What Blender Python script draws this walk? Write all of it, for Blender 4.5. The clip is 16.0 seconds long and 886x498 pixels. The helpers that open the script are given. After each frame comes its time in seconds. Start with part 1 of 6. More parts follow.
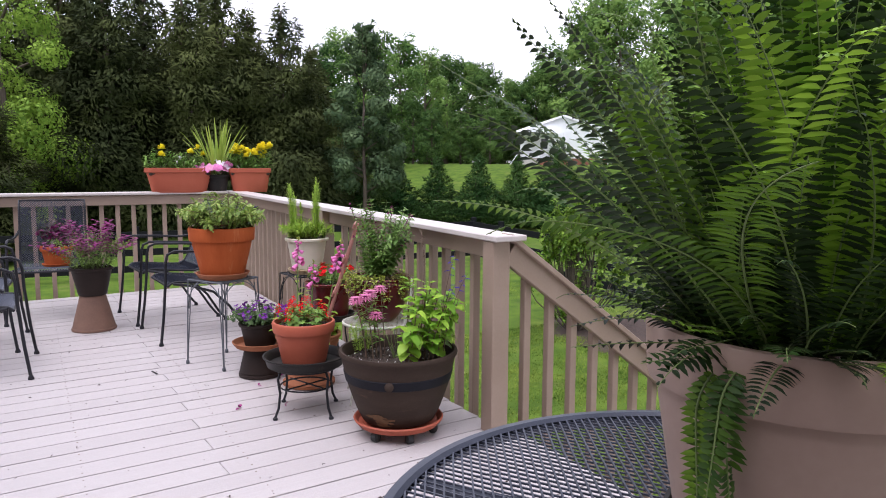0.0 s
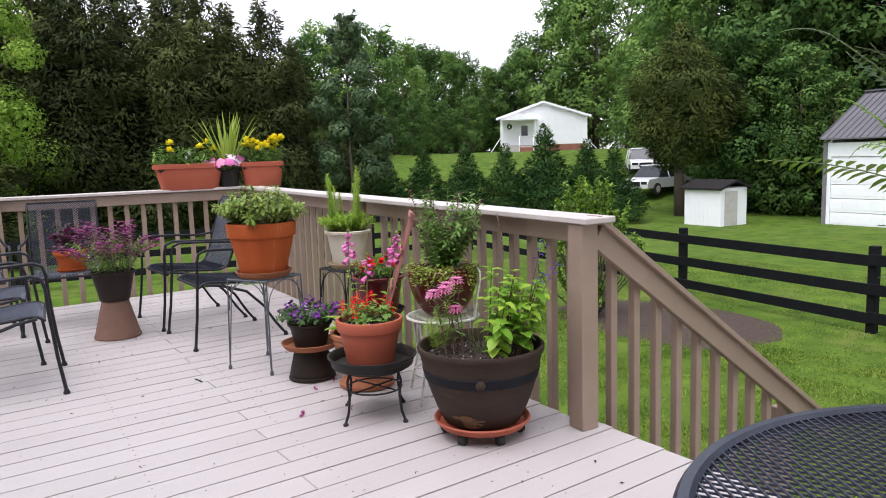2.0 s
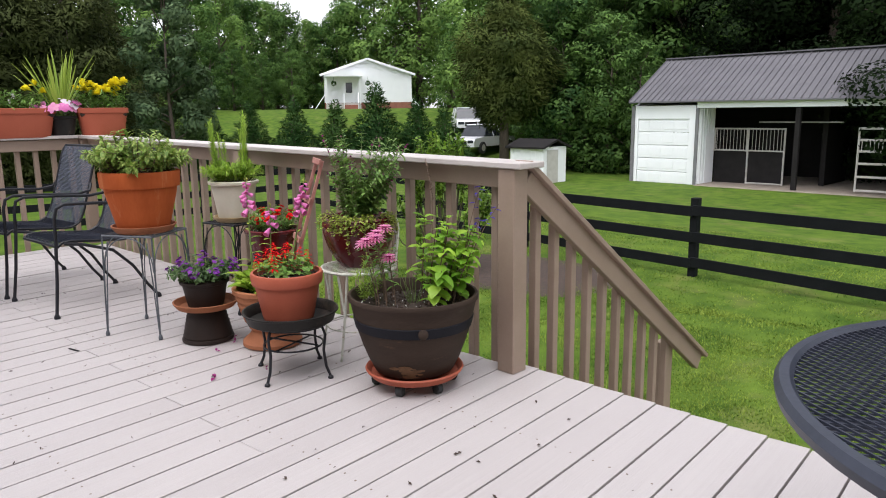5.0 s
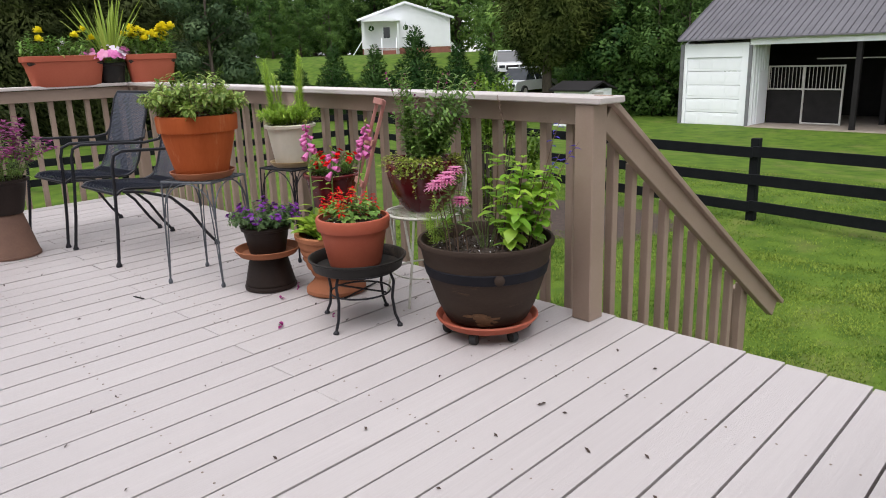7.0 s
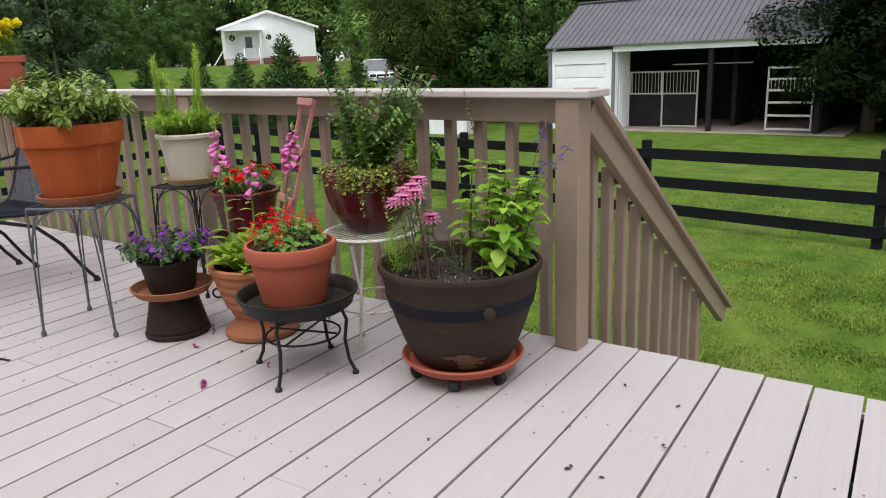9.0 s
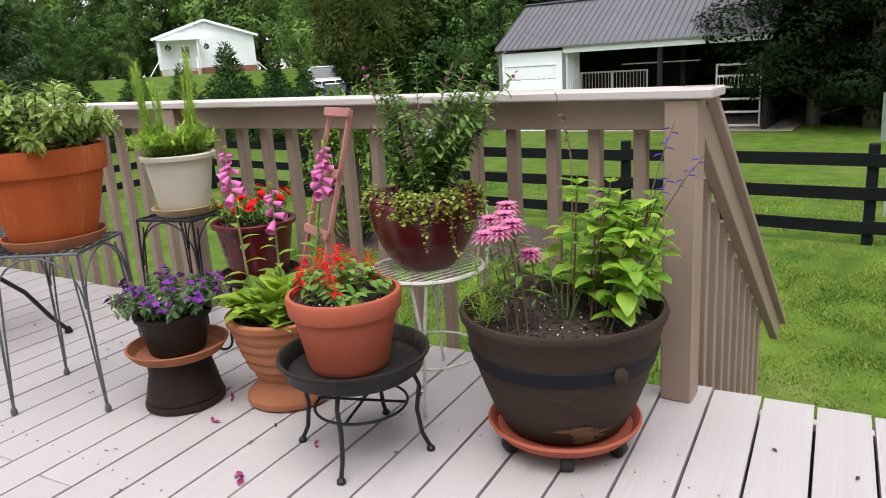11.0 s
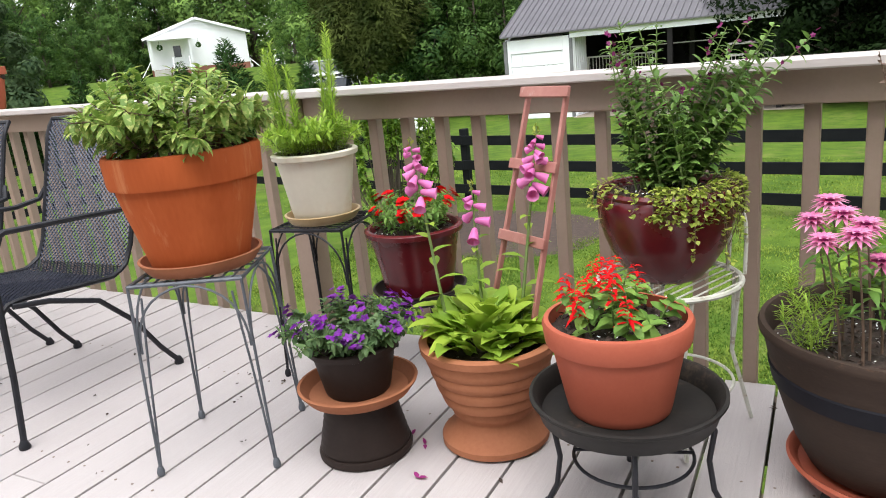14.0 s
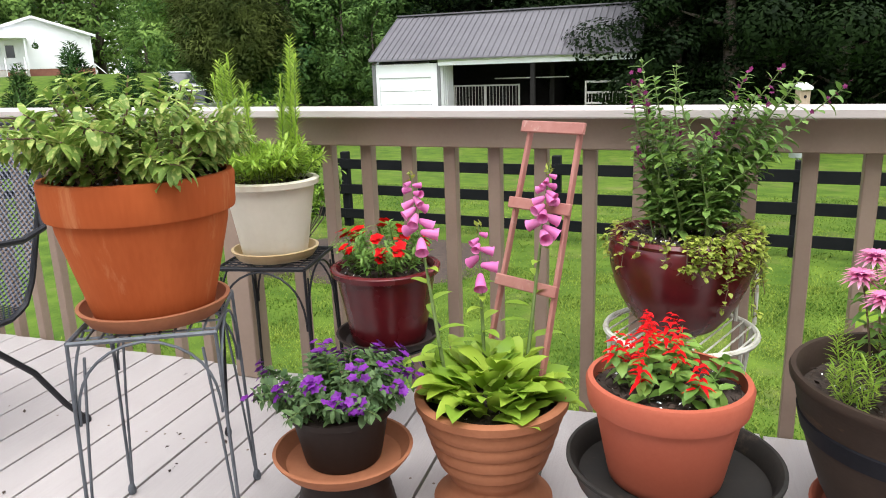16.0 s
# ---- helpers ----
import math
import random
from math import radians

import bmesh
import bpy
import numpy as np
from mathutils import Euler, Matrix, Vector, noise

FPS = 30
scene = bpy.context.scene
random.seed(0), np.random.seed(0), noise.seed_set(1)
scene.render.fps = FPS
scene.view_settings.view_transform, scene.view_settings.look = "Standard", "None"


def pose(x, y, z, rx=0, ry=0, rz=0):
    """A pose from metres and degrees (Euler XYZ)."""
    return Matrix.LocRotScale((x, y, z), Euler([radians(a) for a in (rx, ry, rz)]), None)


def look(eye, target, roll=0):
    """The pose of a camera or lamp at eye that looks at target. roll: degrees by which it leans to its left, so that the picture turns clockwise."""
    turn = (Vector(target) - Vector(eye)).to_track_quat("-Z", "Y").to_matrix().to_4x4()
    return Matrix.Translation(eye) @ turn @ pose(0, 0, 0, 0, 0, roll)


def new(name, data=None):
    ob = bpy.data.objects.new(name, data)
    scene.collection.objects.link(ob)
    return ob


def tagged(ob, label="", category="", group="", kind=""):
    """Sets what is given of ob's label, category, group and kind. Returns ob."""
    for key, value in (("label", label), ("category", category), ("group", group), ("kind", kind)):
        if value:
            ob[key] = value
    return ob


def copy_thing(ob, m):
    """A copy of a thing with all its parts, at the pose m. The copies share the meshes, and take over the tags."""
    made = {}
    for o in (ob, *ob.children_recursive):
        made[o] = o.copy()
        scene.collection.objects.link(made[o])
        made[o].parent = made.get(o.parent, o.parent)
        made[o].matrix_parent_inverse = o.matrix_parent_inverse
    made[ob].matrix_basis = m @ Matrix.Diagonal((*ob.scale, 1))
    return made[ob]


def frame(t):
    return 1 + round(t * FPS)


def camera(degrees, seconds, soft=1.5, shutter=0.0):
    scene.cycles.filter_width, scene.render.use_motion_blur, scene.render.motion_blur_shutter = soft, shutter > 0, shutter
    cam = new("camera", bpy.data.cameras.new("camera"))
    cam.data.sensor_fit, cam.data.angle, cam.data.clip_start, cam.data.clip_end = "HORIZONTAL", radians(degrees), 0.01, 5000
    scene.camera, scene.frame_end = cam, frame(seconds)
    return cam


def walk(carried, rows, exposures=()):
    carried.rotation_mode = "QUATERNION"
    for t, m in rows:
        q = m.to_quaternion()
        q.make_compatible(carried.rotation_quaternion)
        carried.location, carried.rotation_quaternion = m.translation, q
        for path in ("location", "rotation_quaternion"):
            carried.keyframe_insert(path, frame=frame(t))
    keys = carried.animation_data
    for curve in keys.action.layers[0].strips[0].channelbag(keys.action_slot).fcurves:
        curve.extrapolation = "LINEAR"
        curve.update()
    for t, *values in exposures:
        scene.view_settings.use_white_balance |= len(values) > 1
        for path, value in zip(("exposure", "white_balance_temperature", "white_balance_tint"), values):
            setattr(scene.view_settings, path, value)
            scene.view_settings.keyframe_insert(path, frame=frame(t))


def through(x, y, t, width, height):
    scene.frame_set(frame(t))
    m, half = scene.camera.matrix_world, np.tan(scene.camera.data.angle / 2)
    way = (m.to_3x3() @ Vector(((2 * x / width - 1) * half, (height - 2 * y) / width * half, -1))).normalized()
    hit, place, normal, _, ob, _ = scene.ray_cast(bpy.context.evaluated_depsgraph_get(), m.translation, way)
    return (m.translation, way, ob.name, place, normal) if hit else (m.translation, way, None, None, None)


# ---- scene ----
cam = camera(63.1, 16.0, 1.0)
PATH = [
    (0, (0.302, -0.12, 1.201), (1.288, 1.605, 0.973), 0.3),
    (0.5, (0.257, 0.024, 1.19), (1.222, 1.763, 0.981), -0.0),
    (1, (0.224, 0.121, 1.152), (1.213, 1.843, 0.921), 1.4),
    (1.5, (0.169, 0.221, 1.155), (1.175, 1.928, 0.882), -1.4),
    (2, (0.052, 0.296, 1.165), (1.084, 1.99, 0.911), -1.8),
    (2.5, (-0.013, 0.345, 1.153), (0.926, 2.087, 0.861), -0.1),
    (3, (-0.012, 0.459, 1.154), (1.085, 2.106, 0.867), -1.1),
    (3.5, (-0.026, 0.534, 1.154), (1.226, 2.058, 0.821), 0.3),
    (3.7, (-0.063, 0.549, 1.146), (1.304, 1.966, 0.8), 0.9),
    (5.8, (-0.294, 0.676, 1.098), (1.101, 2.053, 0.701), -1.4),
    (6, (-0.303, 0.68, 1.094), (1.083, 2.058, 0.673), -1.6),
    (6.5, (-0.3, 0.721, 1.089), (1.03, 2.141, 0.629), -1.6),
    (7, (-0.246, 0.827, 1.068), (1.052, 2.259, 0.553), -1.9),
    (7.5, (-0.185, 0.976, 1.037), (1.196, 2.345, 0.572), -1.4),
    (8, (-0.148, 1.136, 1.024), (1.265, 2.465, 0.536), -2.4),
    (8.5, (-0.168, 1.267, 1.005), (1.345, 2.477, 0.51), -4.3),
    (9, (-0.109, 1.405, 1.006), (1.427, 2.582, 0.505), -2.3),
    (9.2, (-0.058, 1.466, 0.998), (1.463, 2.669, 0.509), -4.2),
    (11.3, (0.082, 2.091, 1.005), (1.723, 3.108, 0.481), -4.2),
    (11.5, (0.101, 2.14, 0.985), (1.748, 3.136, 0.439), -4.7),
    (12, (0.135, 2.232, 0.98), (1.785, 3.222, 0.435), -3.6),
    (12.5, (0.134, 2.334, 0.987), (1.81, 3.294, 0.465), -3.5),
    (13, (0.049, 2.484, 0.992), (1.739, 3.44, 0.514), -5.7),
    (13.5, (0.018, 2.6, 0.99), (1.646, 3.633, 0.457), -3.1),
    (14, (0.082, 2.759, 0.998), (1.706, 3.805, 0.478), -5.7),
    (14.5, (0.098, 2.865, 1.005), (1.785, 3.794, 0.466), -2.8),
    (15, (0.071, 2.984, 1.014), (1.863, 3.72, 0.516), -4.8),
    (15.5, (0.058, 3.072, 1.027), (1.875, 3.772, 0.571), -2.7),
    (16, (0.11, 3.161, 1.025), (1.922, 3.856, 0.539), -1.9),
]
walk(cam, [(t, look(eye, target, roll)) for t, eye, target, roll in PATH],
     exposures=[(0, 1.02, 6080, 22), (1.5, 1.0, 6200, 18.5), (3, 0.95, 6290, 15.5), (6.5, 0.84, 6360, 13.5), (8, 0.74, 6370, 13.5), (9.2, 0.80, 6370, 13.5), (11.3, 1.11, 6400, 12.5), (13, 1.27, 6400, 11.5), (16, 1.42, 6420, 11)])

# ---- light: a bright overcast sky ----
world = bpy.data.worlds.new("overcast_sky")
scene.world = world
world.use_nodes = True
wn = world.node_tree
wn.nodes.clear()
sky = wn.nodes.new("ShaderNodeTexSky")
sky.sky_type = "NISHITA"
sky.sun_disc = False
sky.sun_elevation, sky.sun_rotation = radians(71), radians(-114)
grey = wn.nodes.new("ShaderNodeHueSaturation")
grey.inputs["Saturation"].default_value = 0.12
grey.inputs["Value"].default_value = 1.5
wbg = wn.nodes.new("ShaderNodeBackground")
wbg.inputs["Strength"].default_value = 0.115
wout = wn.nodes.new("ShaderNodeOutputWorld")
wn.links.new(sky.outputs[0], grey.inputs["Color"])
wn.links.new(grey.outputs[0], wbg.inputs["Color"])
wn.links.new(wbg.outputs[0], wout.inputs["Surface"])
sun_data = bpy.data.lights.new("sun", "SUN")
sun_data.energy, sun_data.angle, sun_data.color = 1.45, radians(55), (1.0, 0.985, 0.96)
sun = new("sun", sun_data)
sun.matrix_world = look((-4.5, -2, 14), (0, 0, 0))

# ---- mesh building ----
rnd = random.Random(7)


class Build:
    """Vertices and faces of one mesh."""

    def __init__(self):
        self.v, self.f, self.vn = [], [], []

    def add(self, verts, faces):
        n = len(self.v)
        self.v.extend(tuple(p) for p in verts)
        self.f.extend(tuple(n + i for i in q) for q in faces)

    def box(self, a, b, c=0.003, m=None):
        """A box from corner a to corner b with chamfered edges."""
        (x0, y0, z0), (x1, y1, z1) = a, b
        c = min(c, (x1 - x0) * 0.4, (y1 - y0) * 0.4, (z1 - z0) * 0.4)
        vs, ids = [], {}
        for i, j, k in [(i, j, k) for i in (0, 1) for j in (0, 1) for k in (0, 1)]:
            p = ((x0, x1)[i], (y0, y1)[j], (z0, z1)[k])
            s = (1 - 2 * i, 1 - 2 * j, 1 - 2 * k)
            for ax in range(3):
                q = [p[n] + (0 if n == ax else s[n] * c) for n in range(3)]
                ids[i, j, k, ax] = len(vs)
                vs.append(m @ Vector(q) if m else Vector(q))
        fs = []
        for ax in range(3):
            u, w = (ax + 1) % 3, (ax + 2) % 3
            for side in (0, 1):
                loop = []
                for du, dw in ((0, 0), (1, 0), (1, 1), (0, 1)):
                    key = [0, 0, 0]
                    key[ax], key[u], key[w] = side, du, dw
                    loop.append(ids[(*key, ax)])
                fs.append(loop if side else loop[::-1])
            for du in (0, 1):
                for dw in (0, 1):
                    k0, k1 = [0, 0, 0], [0, 0, 0]
                    k0[ax], k1[ax] = 0, 1
                    k0[u] = k1[u] = du
                    k0[w] = k1[w] = dw
                    q = [ids[(*k0, u)], ids[(*k1, u)], ids[(*k1, w)], ids[(*k0, w)]]
                    fs.append(q if du == dw else q[::-1])
        for i, j, k in [(i, j, k) for i in (0, 1) for j in (0, 1) for k in (0, 1)]:
            q = [ids[i, j, k, 0], ids[i, j, k, 1], ids[i, j, k, 2]]
            fs.append(q if (i + j + k) % 2 else q[::-1])
        self.add(vs, fs)

    def beam(self, p, q, w, h, c=0.003, up=(0, 0, 1)):
        """A squared bar from p to q, w wide and h high."""
        p, q = Vector(p), Vector(q)
        d = (q - p)
        x = d.normalized()
        y = Vector(up).cross(x).normalized()
        z = x.cross(y)
        m = Matrix.Translation(p) @ Matrix((x, y, z)).transposed().to_4x4()
        self.box((0, -w / 2, -h / 2), (d.length, w / 2, h / 2), c, m)

    def tube(self, pts, r, n=7, ends=True):
        """A round bar along pts; r is one radius or one a point."""
        pts = [Vector(p) for p in pts]
        rs = r if isinstance(r, (list, tuple)) else [r] * len(pts)
        vs, fs, ref = [], [], None
        for i, p in enumerate(pts):
            t = (pts[min(i + 1, len(pts) - 1)] - pts[max(i - 1, 0)]).normalized()
            if ref is None:
                ref = t.orthogonal().normalized()
            ref = (ref - t * ref.dot(t)).normalized()
            b = t.cross(ref)
            for k in range(n):
                a = 2 * math.pi * k / n
                vs.append(p + (ref * math.cos(a) + b * math.sin(a)) * rs[i])
        for i in range(len(pts) - 1):
            for k in range(n):
                fs.append((i * n + k, i * n + (k + 1) % n, (i + 1) * n + (k + 1) % n, (i + 1) * n + k))
        if ends:
            fs += [tuple(range(n))[::-1], tuple((len(pts) - 1) * n + k for k in range(n))]
        self.add(vs, fs)

    def ring(self, c, R, r, n=40, k=7):
        c = Vector(c)
        vs = [c + Vector(((R + r * math.cos(b)) * math.cos(a), (R + r * math.cos(b)) * math.sin(a), r * math.sin(b)))
              for a in [2 * math.pi * i / n for i in range(n)] for b in [2 * math.pi * j / k for j in range(k)]]
        self.add(vs, [(i * k + j, (i + 1) % n * k + j, (i + 1) % n * k + (j + 1) % k, i * k + (j + 1) % k) for i in range(n) for j in range(k)])

    def lathe(self, prof, n=48, c=(0, 0, 0), wob=0.0):
        """A turned shape: prof is radius and height, from the outside foot over the rim to the inside."""
        vs = []
        for r, z in prof:
            for k in range(n):
                a = 2 * math.pi * k / n
                w = 1 + wob * noise.noise((math.cos(a), math.sin(a), z * 6))
                vs.append((c[0] + r * w * math.cos(a), c[1] + r * w * math.sin(a), c[2] + z))
        fs = [(i * n + k, i * n + (k + 1) % n, (i + 1) * n + (k + 1) % n, (i + 1) * n + k) for i in range(len(prof) - 1) for k in range(n)]
        fs += [tuple(range(n))[::-1], tuple((len(prof) - 1) * n + k for k in range(n))]
        self.add(vs, fs)

    def leaf(self, p, d, L, W, bend=0.3, fold=0.25, up=(0, 0, 1)):
        """One leaf from p along d, with a midrib fold and a bend to the ground."""
        p, d = Vector(p), Vector(d).normalized()
        s = d.cross(Vector(up))
        s = s.normalized() if s.length > 1e-3 else d.orthogonal().normalized()
        n = s.cross(d)
        pts = []
        if W > 0.014:
            lift = n * (fold * W * 0.5)
            vs, sway = [p], rnd.uniform(-0.16, 0.16) * L
            for t, w in ((0.10, 0.22), (0.34, 0.47), (0.62, 0.49), (0.83, 0.35), (0.95, 0.17)):
                m = p + d * (L * t) - n * (bend * L * t * t) + s * (sway * t * t)
                k = w * W * rnd.uniform(0.88, 1.12)
                wave = lift * (k / W * 2) + n * (W * rnd.uniform(-0.07, 0.07))
                vs += [m - s * k + wave, m, m + s * k + lift * (k / W * 4) - wave]
            vs.append(p + d * L - n * (bend * L * 1.12) + s * sway)
            self.add(vs, [(0, 2, 1), (0, 3, 2)] + [q for i in (1, 4, 7, 10) for q in ((i, i + 1, i + 4, i + 3), (i + 1, i + 2, i + 5, i + 4))] + [(13, 14, 16), (14, 15, 16)])
            return
        for t, w in ((0, 0), (0.33, 0.46), (0.68, 0.38), (1, 0)):
            m = p + d * (L * t) - n * (bend * L * t * t)
            pts.append((m, w * W))
        (a, _), (m1, w1), (m2, w2), (e, _) = pts
        lift = n * (fold * W * 0.5)
        self.add([a, m1 - s * w1 + lift, m1, m1 + s * w1 + lift, m2 - s * w2 + lift, m2, m2 + s * w2 + lift, e],
                 [(0, 2, 1), (0, 3, 2), (1, 2, 5, 4), (2, 3, 6, 5), (4, 5, 7), (5, 6, 7)])

    def chip(self, p, n, s, vn=None):
        """A small pointed clump leaf, for far crowns; vn is the crown's own outward direction there."""
        n = Vector(n).normalized()
        if vn is not None:
            self.vn += [vn] * 4
        a = n.orthogonal().normalized()
        b = n.cross(a)
        t = rnd.uniform(0, 6.28)
        u, w = a * math.cos(t) + b * math.sin(t), b * math.cos(t) - a * math.sin(t)
        p = Vector(p)
        self.add([p - u * s * 0.6, p + w * s * 0.32 + n * s * 0.12, p + u * s * 0.75, p - w * s * 0.32 + n * s * 0.12], [(0, 2, 1), (0, 3, 2)])

    def strand(self, p, d, L, W, vn=None):
        """A thin drooping spray, for conifers."""
        p, d = Vector(p), Vector(d).normalized()
        s = d.cross((vn + sph(0.7)) if vn is not None else sph())
        s = s.normalized() if s.length > 1e-3 else d.orthogonal().normalized()
        if vn is not None:
            self.vn += [vn] * 4
            if s.cross(d).dot(vn) < 0:
                s = -s
        self.add([p, p + d * (L * 0.45) + s * W, p + d * L, p + d * (L * 0.5) - s * W], [(0, 1, 2), (0, 2, 3)])

    def data(self, name, mat, smooth=True):
        me = bpy.data.meshes.new(name)
        me.from_pydata(self.v, [], self.f)
        me.materials.append(mat)
        if smooth:
            me.polygons.foreach_set("use_smooth", [True] * len(me.polygons))
        me.update()
        if self.vn and len(self.vn) == len(self.v):
            me.polygons.foreach_set("use_smooth", [True] * len(me.polygons))
            me.normals_split_custom_set_from_vertices([tuple(q) for q in self.vn])
        return me


def part(name, b, mat, parent=None, label="", smooth=True, at=None):
    ob = new(name, b.data(name, mat, smooth) if isinstance(b, Build) else b)
    if parent:
        ob.parent = parent
    if at is not None:
        ob.matrix_basis = at
    if label:
        ob["label"] = label
    if smooth and isinstance(b, Build) and "leaves" not in name:
        try:
            ob.data.set_sharp_from_angle(angle=radians(42))
        except AttributeError:
            pass
    return ob


def thing(name, label, category, at=(0, 0, 0), rz=0.0, group="", kind=""):
    ob = new(name)
    ob.empty_display_size = 0.1
    ob.matrix_basis = pose(*at, 0, 0, rz)
    return tagged(ob, label, category, group, kind)


def sph(r=1.0):
    z = rnd.uniform(-1, 1)
    a = rnd.uniform(0, 6.2832)
    q = math.sqrt(1 - z * z)
    return Vector((q * math.cos(a), q * math.sin(a), z)) * r


def step(t):
    t = max(0.0, min(1.0, t))
    return t * t * (3 - 2 * t)


# ---- materials ----
def surf(name, c1, c2, scale=6.0, rough=0.6, bump=0.15, metal=0.0, grain=60.0, stretch=(1, 1, 1), spread=0.0, spot=None, coords="Object", spec=0.5):
    """A surface of two colours mixed by coarse and fine noise, with relief; spread varies it from object to object; spot adds sparse stains."""
    m = bpy.data.materials.new(name)
    m.use_nodes = True
    t = m.node_tree
    N, L = t.nodes, t.links
    bs = N["Principled BSDF"]
    tc = N.new("ShaderNodeTexCoord")
    mp = N.new("ShaderNodeMapping")
    mp.inputs["Scale"].default_value = stretch
    L.new(tc.outputs[coords], mp.inputs[0])
    vec = mp.outputs[0]
    if spread:
        oi = N.new("ShaderNodeObjectInfo")
        sc = N.new("ShaderNodeVectorMath")
        sc.operation = "MULTIPLY_ADD"
        sc.inputs[1].default_value = (9, 7, 5)
        L.new(oi.outputs["Random"], sc.inputs[0])
        L.new(mp.outputs[0], sc.inputs[2])
        vec = sc.outputs[0]
    n1 = N.new("ShaderNodeTexNoise")
    n1.inputs["Scale"].default_value, n1.inputs["Detail"].default_value = scale, 5
    n2 = N.new("ShaderNodeTexNoise")
    n2.inputs["Scale"].default_value, n2.inputs["Detail"].default_value = grain, 3
    L.new(vec, n1.inputs["Vector"])
    L.new(vec, n2.inputs["Vector"])
    add = N.new("ShaderNodeMath")
    add.operation = "MULTIPLY_ADD"
    add.inputs[1].default_value = 0.35
    L.new(n2.outputs[0], add.inputs[0])
    L.new(n1.outputs[0], add.inputs[2])
    last = add.outputs[0]
    if spread:
        ad2 = N.new("ShaderNodeMath")
        ad2.operation = "MULTIPLY_ADD"
        ad2.inputs[1].default_value = spread
        L.new(oi.outputs["Random"], ad2.inputs[0])
        L.new(last, ad2.inputs[2])
        last = ad2.outputs[0]
    mr = N.new("ShaderNodeMapRange")
    mr.inputs[1].default_value, mr.inputs[2].default_value = 0.4, 0.95 + spread
    L.new(last, mr.inputs[0])
    mix = N.new("ShaderNodeMix")
    mix.data_type = "RGBA"
    mix.inputs[6].default_value, mix.inputs[7].default_value = (*c1, 1), (*c2, 1)
    L.new(mr.outputs[0], mix.inputs[0])
    col = mix.outputs[2]
    if spot:
        sc3, lo, hi, colour, amount = spot
        n3 = N.new("ShaderNodeTexNoise")
        n3.inputs["Scale"].default_value, n3.inputs["Detail"].default_value = sc3, 6
        n3.inputs["Roughness"].default_value = 0.7
        L.new(vec, n3.inputs["Vector"])
        m3 = N.new("ShaderNodeMapRange")
        m3.inputs[1].default_value, m3.inputs[2].default_value, m3.inputs[4].default_value = lo, hi, amount
        L.new(n3.outputs[0], m3.inputs[0])
        mx = N.new("ShaderNodeMix")
        mx.data_type = "RGBA"
        mx.inputs[7].default_value = (*colour, 1)
        L.new(m3.outputs[0], mx.inputs[0])
        L.new(col, mx.inputs[6])
        col = mx.outputs[2]
    L.new(col, bs.inputs["Base Color"])
    rr = N.new("ShaderNodeMapRange")
    rr.inputs[3].default_value, rr.inputs[4].default_value = max(0.03, rough - 0.12), min(1, rough + 0.12)
    L.new(n1.outputs[0], rr.inputs[0])
    L.new(rr.outputs[0], bs.inputs["Roughness"])
    bs.inputs["Metallic"].default_value = metal
    bs.inputs["Specular IOR Level"].default_value = spec
    if bump:
        bp = N.new("ShaderNodeBump")
        bp.inputs["Strength"].default_value, bp.inputs["Distance"].default_value = bump, 0.004
        L.new(add.outputs[0], bp.inputs["Height"])
        L.new(bp.outputs[0], bs.inputs["Normal"])
    return m


